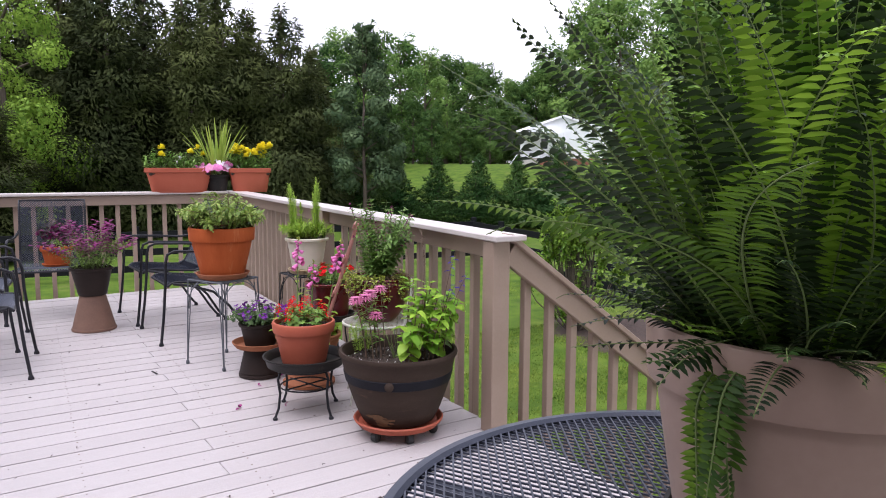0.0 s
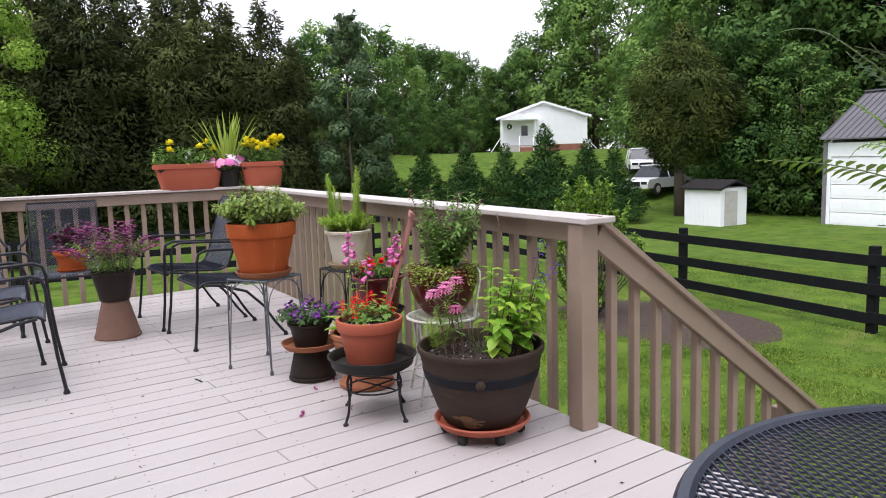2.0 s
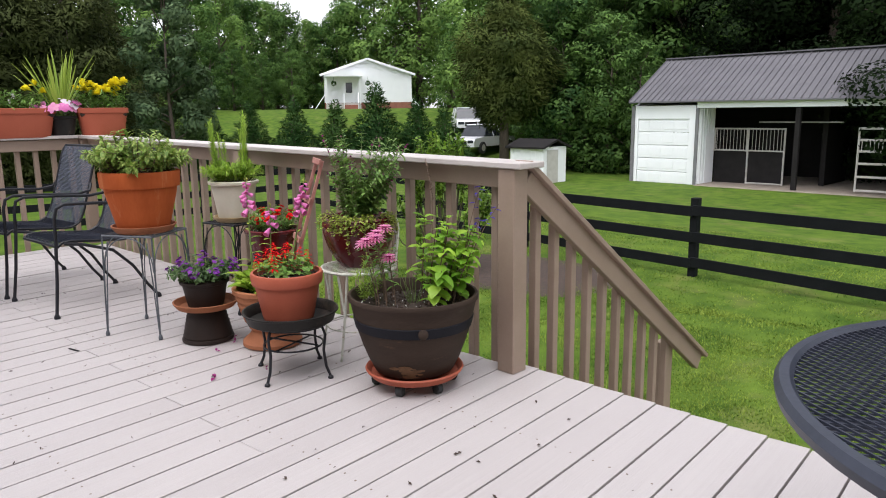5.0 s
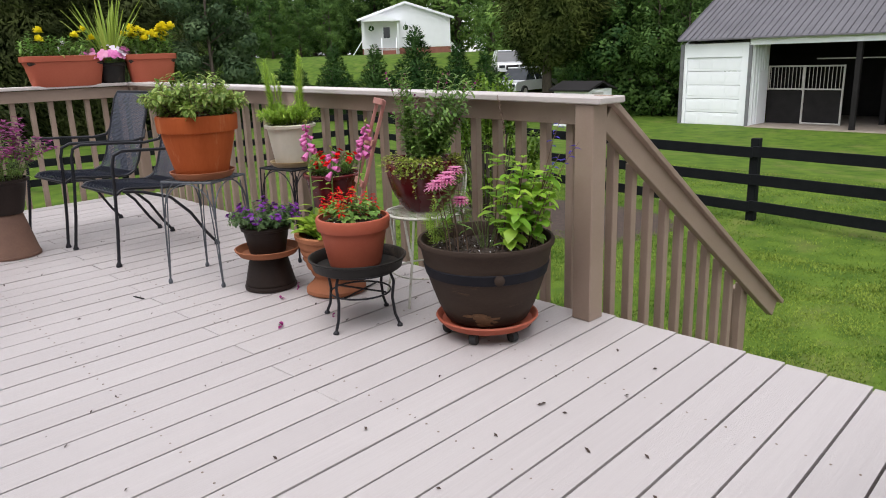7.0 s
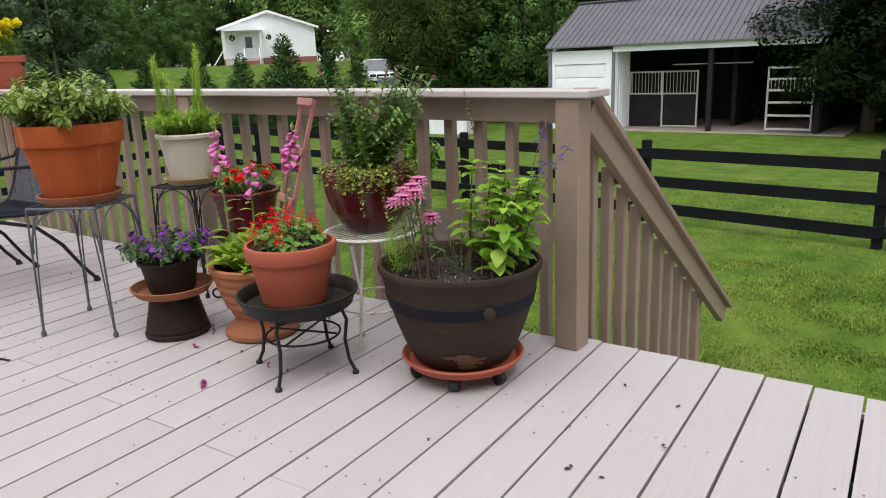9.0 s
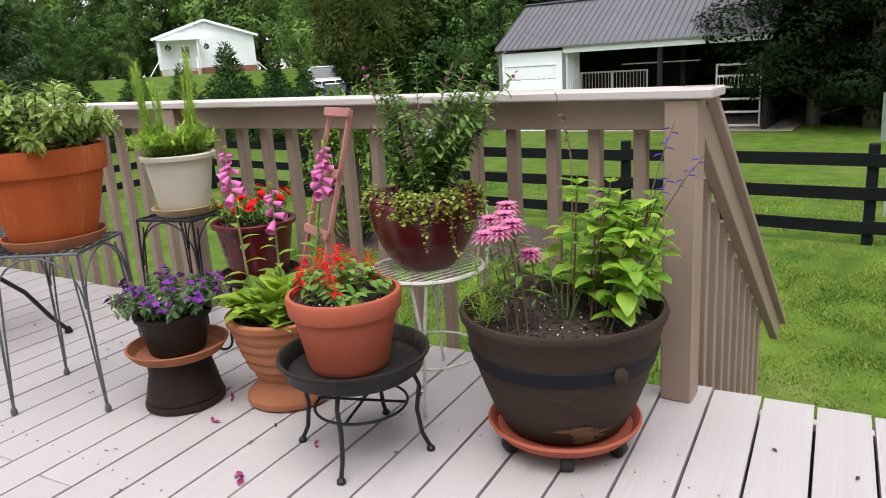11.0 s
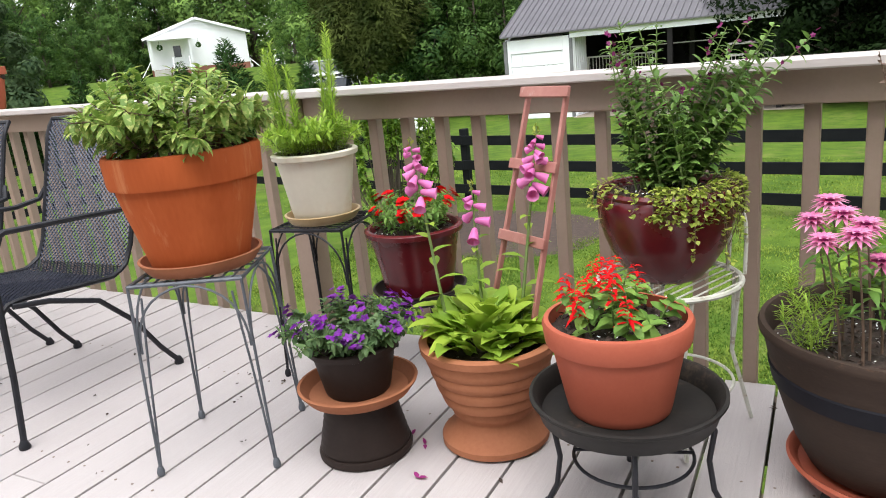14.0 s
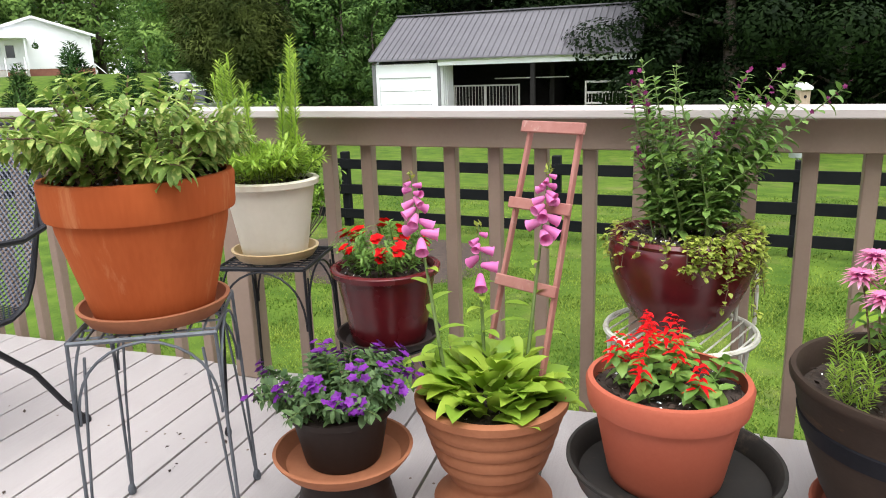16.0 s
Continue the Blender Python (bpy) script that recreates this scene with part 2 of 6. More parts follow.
def foliage(name, dark, light, rough=0.5, through=0.3, edge=None, own=0.7, whole=0.35, patch=0.0):
    """Leaves: each one takes its own shade between dark and light, and lets some light through; edge is a second leaf colour in patches; patch varies whole boughs, by the share given."""
    m = bpy.data.materials.new(name)
    m.use_nodes = True
    t = m.node_tree
    N, L = t.nodes, t.links
    bs, out = N["Principled BSDF"], N["Material Output"]
    g = N.new("ShaderNodeNewGeometry")
    oi = N.new("ShaderNodeObjectInfo")
    ad = N.new("ShaderNodeMath")
    ad.operation = "MULTIPLY_ADD"
    ad.inputs[1].default_value = whole
    L.new(oi.outputs["Random"], ad.inputs[0])
    sc = N.new("ShaderNodeMath")
    sc.operation = "MULTIPLY"
    sc.inputs[1].default_value = own
    L.new(g.outputs["Random Per Island"], sc.inputs[0])
    L.new(sc.outputs[0], ad.inputs[2])
    mix = N.new("ShaderNodeMix")
    mix.data_type = "RGBA"
    mix.inputs[6].default_value, mix.inputs[7].default_value = (*dark, 1), (*light, 1)
    fac = ad.outputs[0]
    if patch:
        pc = N.new("ShaderNodeTexCoord")
        pn = N.new("ShaderNodeTexNoise")
        pn.inputs["Scale"].default_value, pn.inputs["Detail"].default_value = 0.9, 3
        L.new(pc.outputs["Object"], pn.inputs["Vector"])
        pr = N.new("ShaderNodeMapRange")
        pr.inputs[1].default_value, pr.inputs[2].default_value, pr.inputs[3].default_value, pr.inputs[4].default_value = 0.35, 0.65, -patch / 2, patch / 2
        L.new(pn.outputs[0], pr.inputs[0])
        pa = N.new("ShaderNodeMath")
        pa.use_clamp = True
        L.new(fac, pa.inputs[0])
        L.new(pr.outputs[0], pa.inputs[1])
        fac = pa.outputs[0]
    L.new(fac, mix.inputs[0])
    col = mix.outputs[2]
    if edge:
        tc = N.new("ShaderNodeTexCoord")
        nz = N.new("ShaderNodeTexNoise")
        nz.inputs["Scale"].default_value = 90
        L.new(tc.outputs["Object"], nz.inputs["Vector"])
        mr = N.new("ShaderNodeMapRange")
        mr.inputs[1].default_value, mr.inputs[2].default_value = 0.5, 0.62
        L.new(nz.outputs[0], mr.inputs[0])
        m2 = N.new("ShaderNodeMix")
        m2.data_type = "RGBA"
        m2.inputs[7].default_value = (*edge, 1)
        L.new(mr.outputs[0], m2.inputs[0])
        L.new(col, m2.inputs[6])
        col = m2.outputs[2]
    L.new(col, bs.inputs["Base Color"])
    bs.inputs["Roughness"].default_value = rough
    bs.inputs["Specular IOR Level"].default_value = 0.35 if rough < 0.58 else 0.1
    tr = N.new("ShaderNodeBsdfTranslucent")
    L.new(col, tr.inputs["Color"])
    ms = N.new("ShaderNodeMixShader")
    ms.inputs[0].default_value = through
    L.new(bs.outputs[0], ms.inputs[1])
    L.new(tr.outputs[0], ms.inputs[2])
    L.new(ms.outputs[0], out.inputs["Surface"])
    return m


M = dict(
    deck=surf("deck_paint", (0.40, 0.365, 0.36), (0.48, 0.445, 0.435), 2.5, 0.40, 0.35, grain=40, stretch=(1, 9, 9), spread=0.25, spot=(9, 0.63, 0.76, (0.29, 0.245, 0.22), 0.5)),
    rail=surf("rail_paint", (0.255, 0.183, 0.139), (0.325, 0.240, 0.187), 3, 0.5, 0.3, grain=30, stretch=(3, 3, 3), spread=0.2, spot=(14, 0.7, 0.78, (0.2, 0.17, 0.15), 0.4)),
    cap=surf("cap_paint", (0.46, 0.41, 0.39), (0.56, 0.51, 0.485), 3, 0.4, 0.25, grain=30, stretch=(6, 1, 6), spot=(12, 0.66, 0.76, (0.3, 0.26, 0.23), 0.4)),
    blockwall=surf("light_block_wall", (0.30, 0.27, 0.24), (0.36, 0.33, 0.30), 2, 0.6, 0.1),
    under=surf("joist_wood", (0.16, 0.12, 0.09), (0.24, 0.19, 0.15), 4, 0.8, 0.3),
    iron=surf("black_iron", (0.010, 0.010, 0.013), (0.022, 0.023, 0.028), 20, 0.42, 0.2, metal=0.1, spot=(30, 0.68, 0.76, (0.10, 0.08, 0.07), 0.5), spec=0.3),
    greyiron=surf("grey_iron", (0.068, 0.077, 0.09), (0.14, 0.153, 0.172), 25, 0.5, 0.25, metal=0.35, spot=(28, 0.62, 0.72, (0.05, 0.045, 0.04), 0.6)),
    blueiron=surf("slate_iron", (0.026, 0.031, 0.047), (0.048, 0.055, 0.080), 14, 0.4, 0.2, metal=0.2),
    whitewire=surf("white_wire", (0.45, 0.45, 0.38), (0.62, 0.62, 0.55), 25, 0.6, 0.2, spot=(40, 0.55, 0.66, (0.22, 0.14, 0.07), 0.8)),
    terra=surf("terracotta", (0.31, 0.062, 0.015), (0.44, 0.107, 0.030), 6, 0.8, 0.3, spec=0.15, grain=90, stretch=(1, 1, 0.16), spot=(14, 0.58, 0.72, (0.55, 0.24, 0.11), 0.5)),
    terra2=surf("pale_terracotta", (0.265, 0.098, 0.047), (0.355, 0.143, 0.072), 6, 0.8, 0.3, spec=0.2, grain=90, spot=(8, 0.6, 0.74, (0.28, 0.14, 0.08), 0.5)),
    oldclay=surf("weathered_clay", (0.13, 0.07, 0.048), (0.20, 0.11, 0.075), 6, 0.8, 0.3, grain=90, spot=(8, 0.6, 0.74, (0.28, 0.17, 0.12), 0.5)),
    plasterra=surf("terracotta_plastic", (0.33, 0.076, 0.042), (0.40, 0.106, 0.059), 4, 0.6, 0.1, spec=0.25, grain=120),
    brownpot=surf("brown_plastic", (0.016, 0.0105, 0.0085), (0.029, 0.019, 0.0155), 5, 0.55, 0.2, spec=0.2, grain=80),
    barrel=surf("barrel_plastic", (0.031, 0.021, 0.016), (0.054, 0.037, 0.028), 5, 0.65, 0.35, spec=0.12, grain=70, stretch=(1, 1, 3), spot=(7, 0.63, 0.76, (0.17, 0.095, 0.055), 0.6)),
    scuff=surf("scuffed_plastic", (0.10, 0.055, 0.03), (0.19, 0.11, 0.062), 40, 0.8, 0.2, spec=0.15),
    band=surf("barrel_band", (0.009, 0.009, 0.012), (0.016, 0.016, 0.021), 8, 0.6, 0.2, spec=0.12),
    burgundy=surf("burgundy_glaze", (0.078, 0.006, 0.010), (0.13, 0.012, 0.015), 5, 0.28, 0.06, grain=50),
    white=surf("cream_pot", (0.60, 0.56, 0.45), (0.70, 0.66, 0.55), 5, 0.5, 0.15, spot=(6, 0.54, 0.74, (0.5, 0.37, 0.19), 0.5)),
    amber=surf("amber_saucer", (0.42, 0.29, 0.13), (0.55, 0.42, 0.24), 8, 0.4, 0.1),
    blackplastic=surf("black_tray", (0.012, 0.0115, 0.011), (0.028, 0.025, 0.022), 8, 0.55, 0.2, spec=0.2, spot=(9, 0.6, 0.75, (0.16, 0.11, 0.08), 0.5)),
    beige=surf("beige_pot", (0.36, 0.25, 0.20), (0.43, 0.31, 0.25), 3, 0.55, 0.1),
    soil=surf("potting_soil", (0.015, 0.010, 0.007), (0.06, 0.04, 0.03), 60, 0.95, 1.0, grain=200, spot=(120, 0.68, 0.72, (0.5, 0.46, 0.42), 0.5)),
    redwood=surf("red_wood", (0.29, 0.10, 0.08), (0.42, 0.20, 0.165), 10, 0.7, 0.4, grain=60, spot=(22, 0.6, 0.7, (0.5, 0.35, 0.3), 0.6)),
    grass=surf("lawn", (0.030, 0.070, 0.008), (0.110, 0.172, 0.022), 2.6, 0.9, 1.0, grain=34, spot=(1.1, 0.54, 0.70, (0.19, 0.175, 0.065), 0.45), spec=0.1),
    mulch=surf("mulch", (0.022, 0.014, 0.010), (0.075, 0.048, 0.036), 18, 0.95, 1.0, grain=70),
    fence=surf("black_fence", (0.005, 0.006, 0.007), (0.011, 0.012, 0.013), 6, 0.75, 0.3, spec=0.12),
    siding=surf("white_siding", (0.83, 0.85, 0.865), (0.89, 0.905, 0.92), 1.5, 0.5, 0.05),
    metalroof=surf("grey_metal_roof", (0.095, 0.092, 0.102), (0.135, 0.131, 0.143), 1.2, 0.6, 0.1, metal=0.1, spot=(3, 0.6, 0.75, (0.22, 0.2, 0.2), 0.5)),
    dark=surf("near_black", (0.010, 0.009, 0.009), (0.022, 0.02, 0.02), 3, 0.8, 0.3, spec=0.2),
    gatewhite=surf("galvanised_white", (0.42, 0.40, 0.37), (0.55, 0.53, 0.50), 5, 0.5, 0.1),
    concrete=surf("concrete", (0.20, 0.165, 0.13), (0.31, 0.265, 0.215), 3, 0.9, 0.3),
    brick=surf("house_brick", (0.22, 0.085, 0.06), (0.31, 0.13, 0.09), 3, 0.85, 0.3),
    shingle=surf("grey_shingle", (0.12, 0.12, 0.125), (0.2, 0.2, 0.205), 3, 0.85, 0.4),
    bark=surf("bark", (0.06, 0.045, 0.035), (0.13, 0.10, 0.08), 5, 0.9, 1.0, stretch=(4, 4, 1)),
    carwhite=surf("car_paint", (0.72, 0.73, 0.75), (0.78, 0.79, 0.8), 2, 0.2, 0.0),
    carglass=surf("car_glass", (0.02, 0.025, 0.03), (0.035, 0.04, 0.045), 2, 0.1, 0.0),
    tyre=surf("tyre_rubber", (0.015, 0.015, 0.015), (0.03, 0.03, 0.03), 20, 0.8, 0.2),
    birdwood=surf("weathered_wood", (0.36, 0.27, 0.18), (0.48, 0.38, 0.28), 8, 0.8, 0.3, stretch=(6, 6, 1)),
    galv=surf("galvanised_steel", (0.40, 0.45, 0.44), (0.5, 0.55, 0.53), 6, 0.4, 0.1, metal=0.6),
    stem=surf("green_stem", (0.10, 0.16, 0.04), (0.17, 0.23, 0.07), 30, 0.6, 0.1),
    brownstem=surf("brown_stem", (0.10, 0.06, 0.04), (0.2, 0.13, 0.09), 30, 0.7, 0.2),
)
G = dict(
    cedar=foliage("cedar_leaves", (0.034, 0.046, 0.017), (0.13, 0.155, 0.048), 0.85, 0.2, own=0.08, whole=0.45, patch=0.7),
    cedargreen=foliage("green_cedar_leaves", (0.036, 0.056, 0.015), (0.15, 0.185, 0.046), 0.85, 0.2, own=0.08, whole=0.4, patch=0.7),
    oak=foliage("broad_leaves", (0.022, 0.062, 0.016), (0.175, 0.30, 0.07), 0.6, 0.2, own=0.4, whole=0.35, patch=0.5),
    # broadleaf green darkened, so the dense wood's shade sits in the colour
    wood=foliage("shaded_wood_leaves", (0.003, 0.009, 0.002), (0.019, 0.041, 0.008), 0.7, 0.1, own=0.4, whole=0.4, patch=0.5),
    lime=foliage("bright_broad_leaves", (0.09, 0.20, 0.025), (0.40, 0.57, 0.09), 0.6, 0.35, own=0.5, patch=0.4),
    oakpale=foliage("pale_broad_leaves", (0.05, 0.12, 0.03), (0.30, 0.46, 0.105), 0.6, 0.25, own=0.4, whole=0.35, patch=0.5),
    ley=foliage("cypress_leaves", (0.020, 0.058, 0.014), (0.085, 0.165, 0.04), 0.7, 0.1, own=0.3, patch=0.5),
    ash=foliage("grey_green_leaves", (0.036, 0.072, 0.034), (0.18, 0.255, 0.115), 0.6, 0.2, own=0.5, patch=0.4),
    shrub=foliage("shrub_leaves", (0.07, 0.17, 0.015), (0.30, 0.44, 0.05), 0.5, 0.35),
    fern=foliage("fern_leaves", (0.015, 0.053, 0.005), (0.20, 0.37, 0.022), 0.5, 0.22, own=0.22, whole=0.78),
    sage=foliage("variegated_leaves", (0.08, 0.165, 0.025), (0.25, 0.375, 0.07), 0.55, 0.3, edge=(0.40, 0.45, 0.13)),
    rosemary=foliage("needle_leaves", (0.16, 0.31, 0.03), (0.46, 0.62, 0.09), 0.5, 0.4),
    mint=foliage("fresh_leaves", (0.11, 0.28, 0.02), (0.42, 0.60, 0.07), 0.45, 0.4),
    ang=foliage("angelonia_leaves", (0.055, 0.145, 0.026), (0.21, 0.34, 0.075), 0.5, 0.25),
    mid=foliage("mid_green_leaves", (0.075, 0.19, 0.03), (0.25, 0.40, 0.08), 0.5, 0.3),
    fox=foliage("foxglove_leaves", (0.11, 0.25, 0.02), (0.37, 0.50, 0.06), 0.45, 0.35),
    jenny=foliage("trailing_leaves", (0.17, 0.25, 0.03), (0.44, 0.48, 0.09), 0.5, 0.3),
    spike=foliage("spike_leaves", (0.17, 0.27, 0.03), (0.36, 0.46, 0.08), 0.5, 0.3),
    petleaf=foliage("petunia_leaves", (0.042, 0.098, 0.032), (0.15, 0.235, 0.085), 0.55, 0.25),
    darkleaf=foliage("purple_leaves", (0.03, 0.012, 0.02), (0.07, 0.04, 0.04), 0.45, 0.2),
    blade=foliage("grass_blades", (0.050, 0.115, 0.012), (0.27, 0.35, 0.06), 0.6, 0.35, own=0.9, whole=0.0, patch=0.7),
    red=foliage("red_petals", (0.52, 0.004, 0.008), (0.78, 0.010, 0.012), 0.6, 0.2),
    purple=foliage("purple_petals", (0.095, 0.008, 0.17), (0.23, 0.028, 0.36), 0.5, 0.25),
    pink=foliage("pink_petals", (0.62, 0.13, 0.33), (0.84, 0.40, 0.58), 0.5, 0.3),
    magenta=foliage("magenta_petals", (0.17, 0.008, 0.10), (0.36, 0.035, 0.20), 0.5, 0.25),
    plum=foliage("plum_petals", (0.11, 0.006, 0.07), (0.27, 0.025, 0.15), 0.5, 0.25),
    fox_pink=foliage("foxglove_petals", (0.57, 0.07, 0.35), (0.84, 0.31, 0.60), 0.5, 0.3),
    yellow=foliage("yellow_petals", (0.84, 0.70, 0.015), (0.90, 0.82, 0.04), 0.5, 0.25),
    whitep=foliage("white_petals", (0.7, 0.6, 0.7), (0.85, 0.8, 0.85), 0.5, 0.3),
    blue=foliage("blue_petals", (0.035, 0.022, 0.28), (0.09, 0.055, 0.46), 0.5, 0.25),
)


# ---- ground ----
def ground_z(x, y):
    s, u = 0.63 * x + 0.77 * y, 0.77 * x - 0.63 * y
    dip = 0.55 * step((x - 10) / 12) * step((30 - y) / 10)
    hill = 2.55 * step((s - 36) / 16) * (1 - step((u - 6) / 9))
    rise = 0.5 * step((s - 60) / 60)
    return -1.2 - dip + hill + rise + 0.03 * noise.noise((x * 0.25, y * 0.25, 0))


def ground_sheet():
    b = Build()
    xs = [-900, -400, -150, -70] + [-40 + 1.5 * i for i in range(81)] + [110, 150, 250, 500, 900]
    ys = [-900, -400, -150, -70] + [-30 + 1.5 * i for i in range(81)] + [110, 150, 250, 500, 900]
    n = len(ys)
    b.add([(x, y, ground_z(x, y)) for x in xs for y in ys],
          [(i * n + j, (i + 1) * n + j, (i + 1) * n + j + 1, i * n + j + 1) for i in range(len(xs) - 1) for j in range(n - 1)])
    tagged(part("ground", b, M["grass"]), "mown green lawn that rises to a hill", "lawn", kind="structure")


ground_sheet()


def grass_blades():
    b = Build()
    spots = [(rnd.uniform(2.3, 7.8), rnd.uniform(-0.5, 8.5)) for _ in range(210000)] + [(rnd.uniform(7.8, 14), rnd.uniform(-1, 12)) for _ in range(60000)]
    for x, y in spots:
        if noise.noise((x * 0.9, y * 0.9, 3)) < -0.28 and rnd.random() < 0.7:
            continue
        z = ground_z(x, y)
        tall_ = 0.7 + 0.9 * max(-0.4, noise.noise((x * 2.6, y * 2.6, 7)))
        a, h, w = rnd.uniform(0, 6.28), rnd.uniform(0.012, 0.034) * tall_, rnd.uniform(0.004, 0.010)
        dx, dy = math.cos(a), math.sin(a)
        lean = rnd.uniform(0.4, 1.7) * h
        b.add([(x - dy * w, y + dx * w, z - 0.005), (x + dy * w, y - dx * w, z - 0.005), (x + dx * lean, y + dy * lean, z + h)], [(0, 1, 2)])
    tagged(part("grass", b, G["blade"], smooth=False), "short green grass blades on the lawn", "grass", kind="stuff")


grass_blades()


def mulch_bed():
    b = Build()
    n = 40
    pts = [(0, 0, 0.06)]
    for k in range(n):
        a = 6.2832 * k / n
        r = 1 + 0.12 * noise.noise((math.cos(a) * 2, math.sin(a) * 2, 5))
        pts.append((1.3 * r * math.cos(a), 2.0 * r * math.sin(a), -0.02))
    b.add(pts, [(0, 1 + k, 1 + (k + 1) % n) for k in range(n)])
    ob = part("mulch_bed", b, M["mulch"])
    ob.matrix_basis = pose(7.7, 7.3, ground_z(7.7, 7.3) + 0.01, 0, 0, 12)
    tagged(ob, "dark brown mulch bed round the shrub", "mulch bed", kind="structure")


mulch_bed()

# ---- deck ----
X_EDGE, Y_FAR, X_LEFT, Y_BACK, PITCH = 2.13, 7.25, -3.4, -1.9, 0.1422


def rail_z(y):
    """The rail's top climbs a little to the far corner."""
    return 0.902 + 0.0085 * (y - 2.45)


def deck():
    fl = thing("deck_floor", "deck floor of pale painted planks with dark gaps", "deck", kind="structure")
    b = Build()
    b.box((2.09, Y_BACK, -0.24), (2.128, Y_FAR - 0.04, -0.03))
    b.box((X_LEFT, Y_FAR - 0.04, -0.24), (2.128, Y_FAR - 0.002, -0.03))
    for i in range(9):
        x = X_LEFT + 0.2 + i * 0.6
        b.box((x, Y_BACK, -0.2), (x + 0.038, Y_FAR - 0.05, -0.03))
    for x, yy in ((2.0, 7.2), (2.0, 4.6), (2.0, 2.5), (0, 7.2), (-2, 7.2), (2.0, 0.3)):
        b.box((x - 0.05, yy - 0.05, -1.4), (x + 0.05, yy + 0.05, -0.2))
    part("deck_frame", b, M["under"], fl, "brown joists and rim boards below the planks")
    return fl


DECK = deck()


def railings():
    r = thing("deck_railing", "taupe painted deck railing with square balusters and pale cap", "railing", kind="structure")
    yA, yB = 2.44, 7.38
    b = Build()
    b.beam((2.11, yA, rail_z(yA) - 0.013), (2.11, yB, rail_z(yB) - 0.013), 0.165, 0.026, 0.004)
    part("cap_board", b, M["cap"], r, "pale worn cap board")
    b = Build()
    b.beam((2.024, 7.295, rail_z(7.45) - 0.013), (X_LEFT, 7.295, rail_z(7.45) - 0.02), 0.165, 0.026, 0.004)
    part("cap_board", b, M["cap"], r, "pale worn cap board")
    for y0, y1 in ((2.566, 4.598), (4.69, 7.205)):
        b = Build()
        b.beam((2.109, y0, rail_z(y0) - 0.07), (2.109, y1, rail_z(y1) - 0.07), 0.038, 0.087)
        part("rail_board", b, M["rail"], r)
    for x0, x1 in ((2.036, 0.05), (-0.04, -1.95)):
        b = Build()
        z = rail_z(7.4) - 0.076
        b.beam((x0, 7.27, z), (x1, 7.27, z), 0.038, 0.089)
        part("rail_board", b, M["rail"], r)
    for x, y in ((2.04, 2.477), (2.04, 4.6), (2.04, 7.207), (-0.04, 7.207), (-2.04, 7.207)):
        b = Build()
        b.box((x, y, 0.003), (x + 0.089, y + 0.089, rail_z(y) - 0.027), 0.004)
        part("post", b, M["rail"], r)
    base = Build()
    base.box((-0.019, -0.019, 0), (0.019, 0.019, 1.0), 0.003)
    me = base.data("baluster", M["rail"], False)
    y = 2.66
    while y < 7.21:
        if not 4.57 < y < 4.71:
            h = rail_z(y) - 0.03 + 0.16
            part("baluster", me, None, r, at=pose(2.149, y, -0.16) @ Matrix.Diagonal((1, 1, h, 1)))
        y += 0.1385
    x = 1.98
    while x > X_LEFT:
        if not -0.07 < x < 0.07:
            h = rail_z(7.4) - 0.04 + 0.16
            part("baluster", me, None, r, at=pose(x, 7.309, -0.16) @ Matrix.Diagonal((1, 1, h, 1)))
        x -= 0.1385
    return r


railings()


def stairs():
    s = thing("stairs", "painted wooden stairs from the deck to the lawn", "stairs", kind="structure")
    slope = 0.717
    for i in range(6):
        b = Build()
        x0, z = 2.19 + 0.25 * i, -0.18 * (i + 1)
        b.box((x0, 0.95, z - 0.038), (x0 + 0.275, 2.46, z), 0.004)
        part("tread", b, M["deck"], s)
    for y in (0.97, 2.44):
        b = Build()
        b.beam((2.14, y, -0.2), (3.75, y, -0.2 - 1.61 * slope + 0.02), 0.038, 0.24)
        part("stringer", b, M["rail"], s)
    r = thing("stair_railing", "taupe sloping stair handrail with square balusters", "railing", kind="structure")
    b = Build()
    b.beam((2.131, 2.497, 0.828), (3.86, 2.497, 0.828 - 1.729 * slope), 0.038, 0.108)
    part("handrail", b, M["rail"], r)
    b = Build()
    b.beam((2.12, 2.497, 0.898), (3.91, 2.497, 0.898 - 1.79 * slope), 0.09, 0.024)
    part("handrail_cap", b, M["rail"], r)
    b = Build()
    b.box((3.50, 2.526, -1.3), (3.59, 2.60, 0.812 - 1.42 * slope - 0.02), 0.004)
    part("post", b, M["rail"], r)
    base = Build()
    base.box((-0.019, -0.019, 0), (0.019, 0.019, 1.0), 0.003)
    me = base.data("stair_baluster", M["rail"], False)
    for i in range(10):
        x = 2.26 + 0.1385 * i
        zt = 0.80 - (x - 2.131) * slope
        zb = -0.12 - (x - 2.131) * slope
        part("baluster", me, None, r, at=pose(x, 2.536, zb) @ Matrix.Diagonal((1, 1, zt - zb, 1)))


stairs()


def light_block_walls():
    """Unseen walls added behind the camera, where a house is assumed, to block skylight."""
    for n, a, c in (("wall_west", (X_LEFT - 0.2, Y_BACK - 0.2, -1.3), (X_LEFT - 0.01, 4.6, 4.6)), ("wall_south", (X_LEFT - 0.01, Y_BACK - 0.2, -1.3), (1.6, Y_BACK - 0.01, 4.6))):
        b = Build()
        b.box(a, c, 0.01)
        tagged(part(n, b, M["blockwall"]), "plain unseen wall added behind the deck to block light", "wall", kind="structure")


light_block_walls()


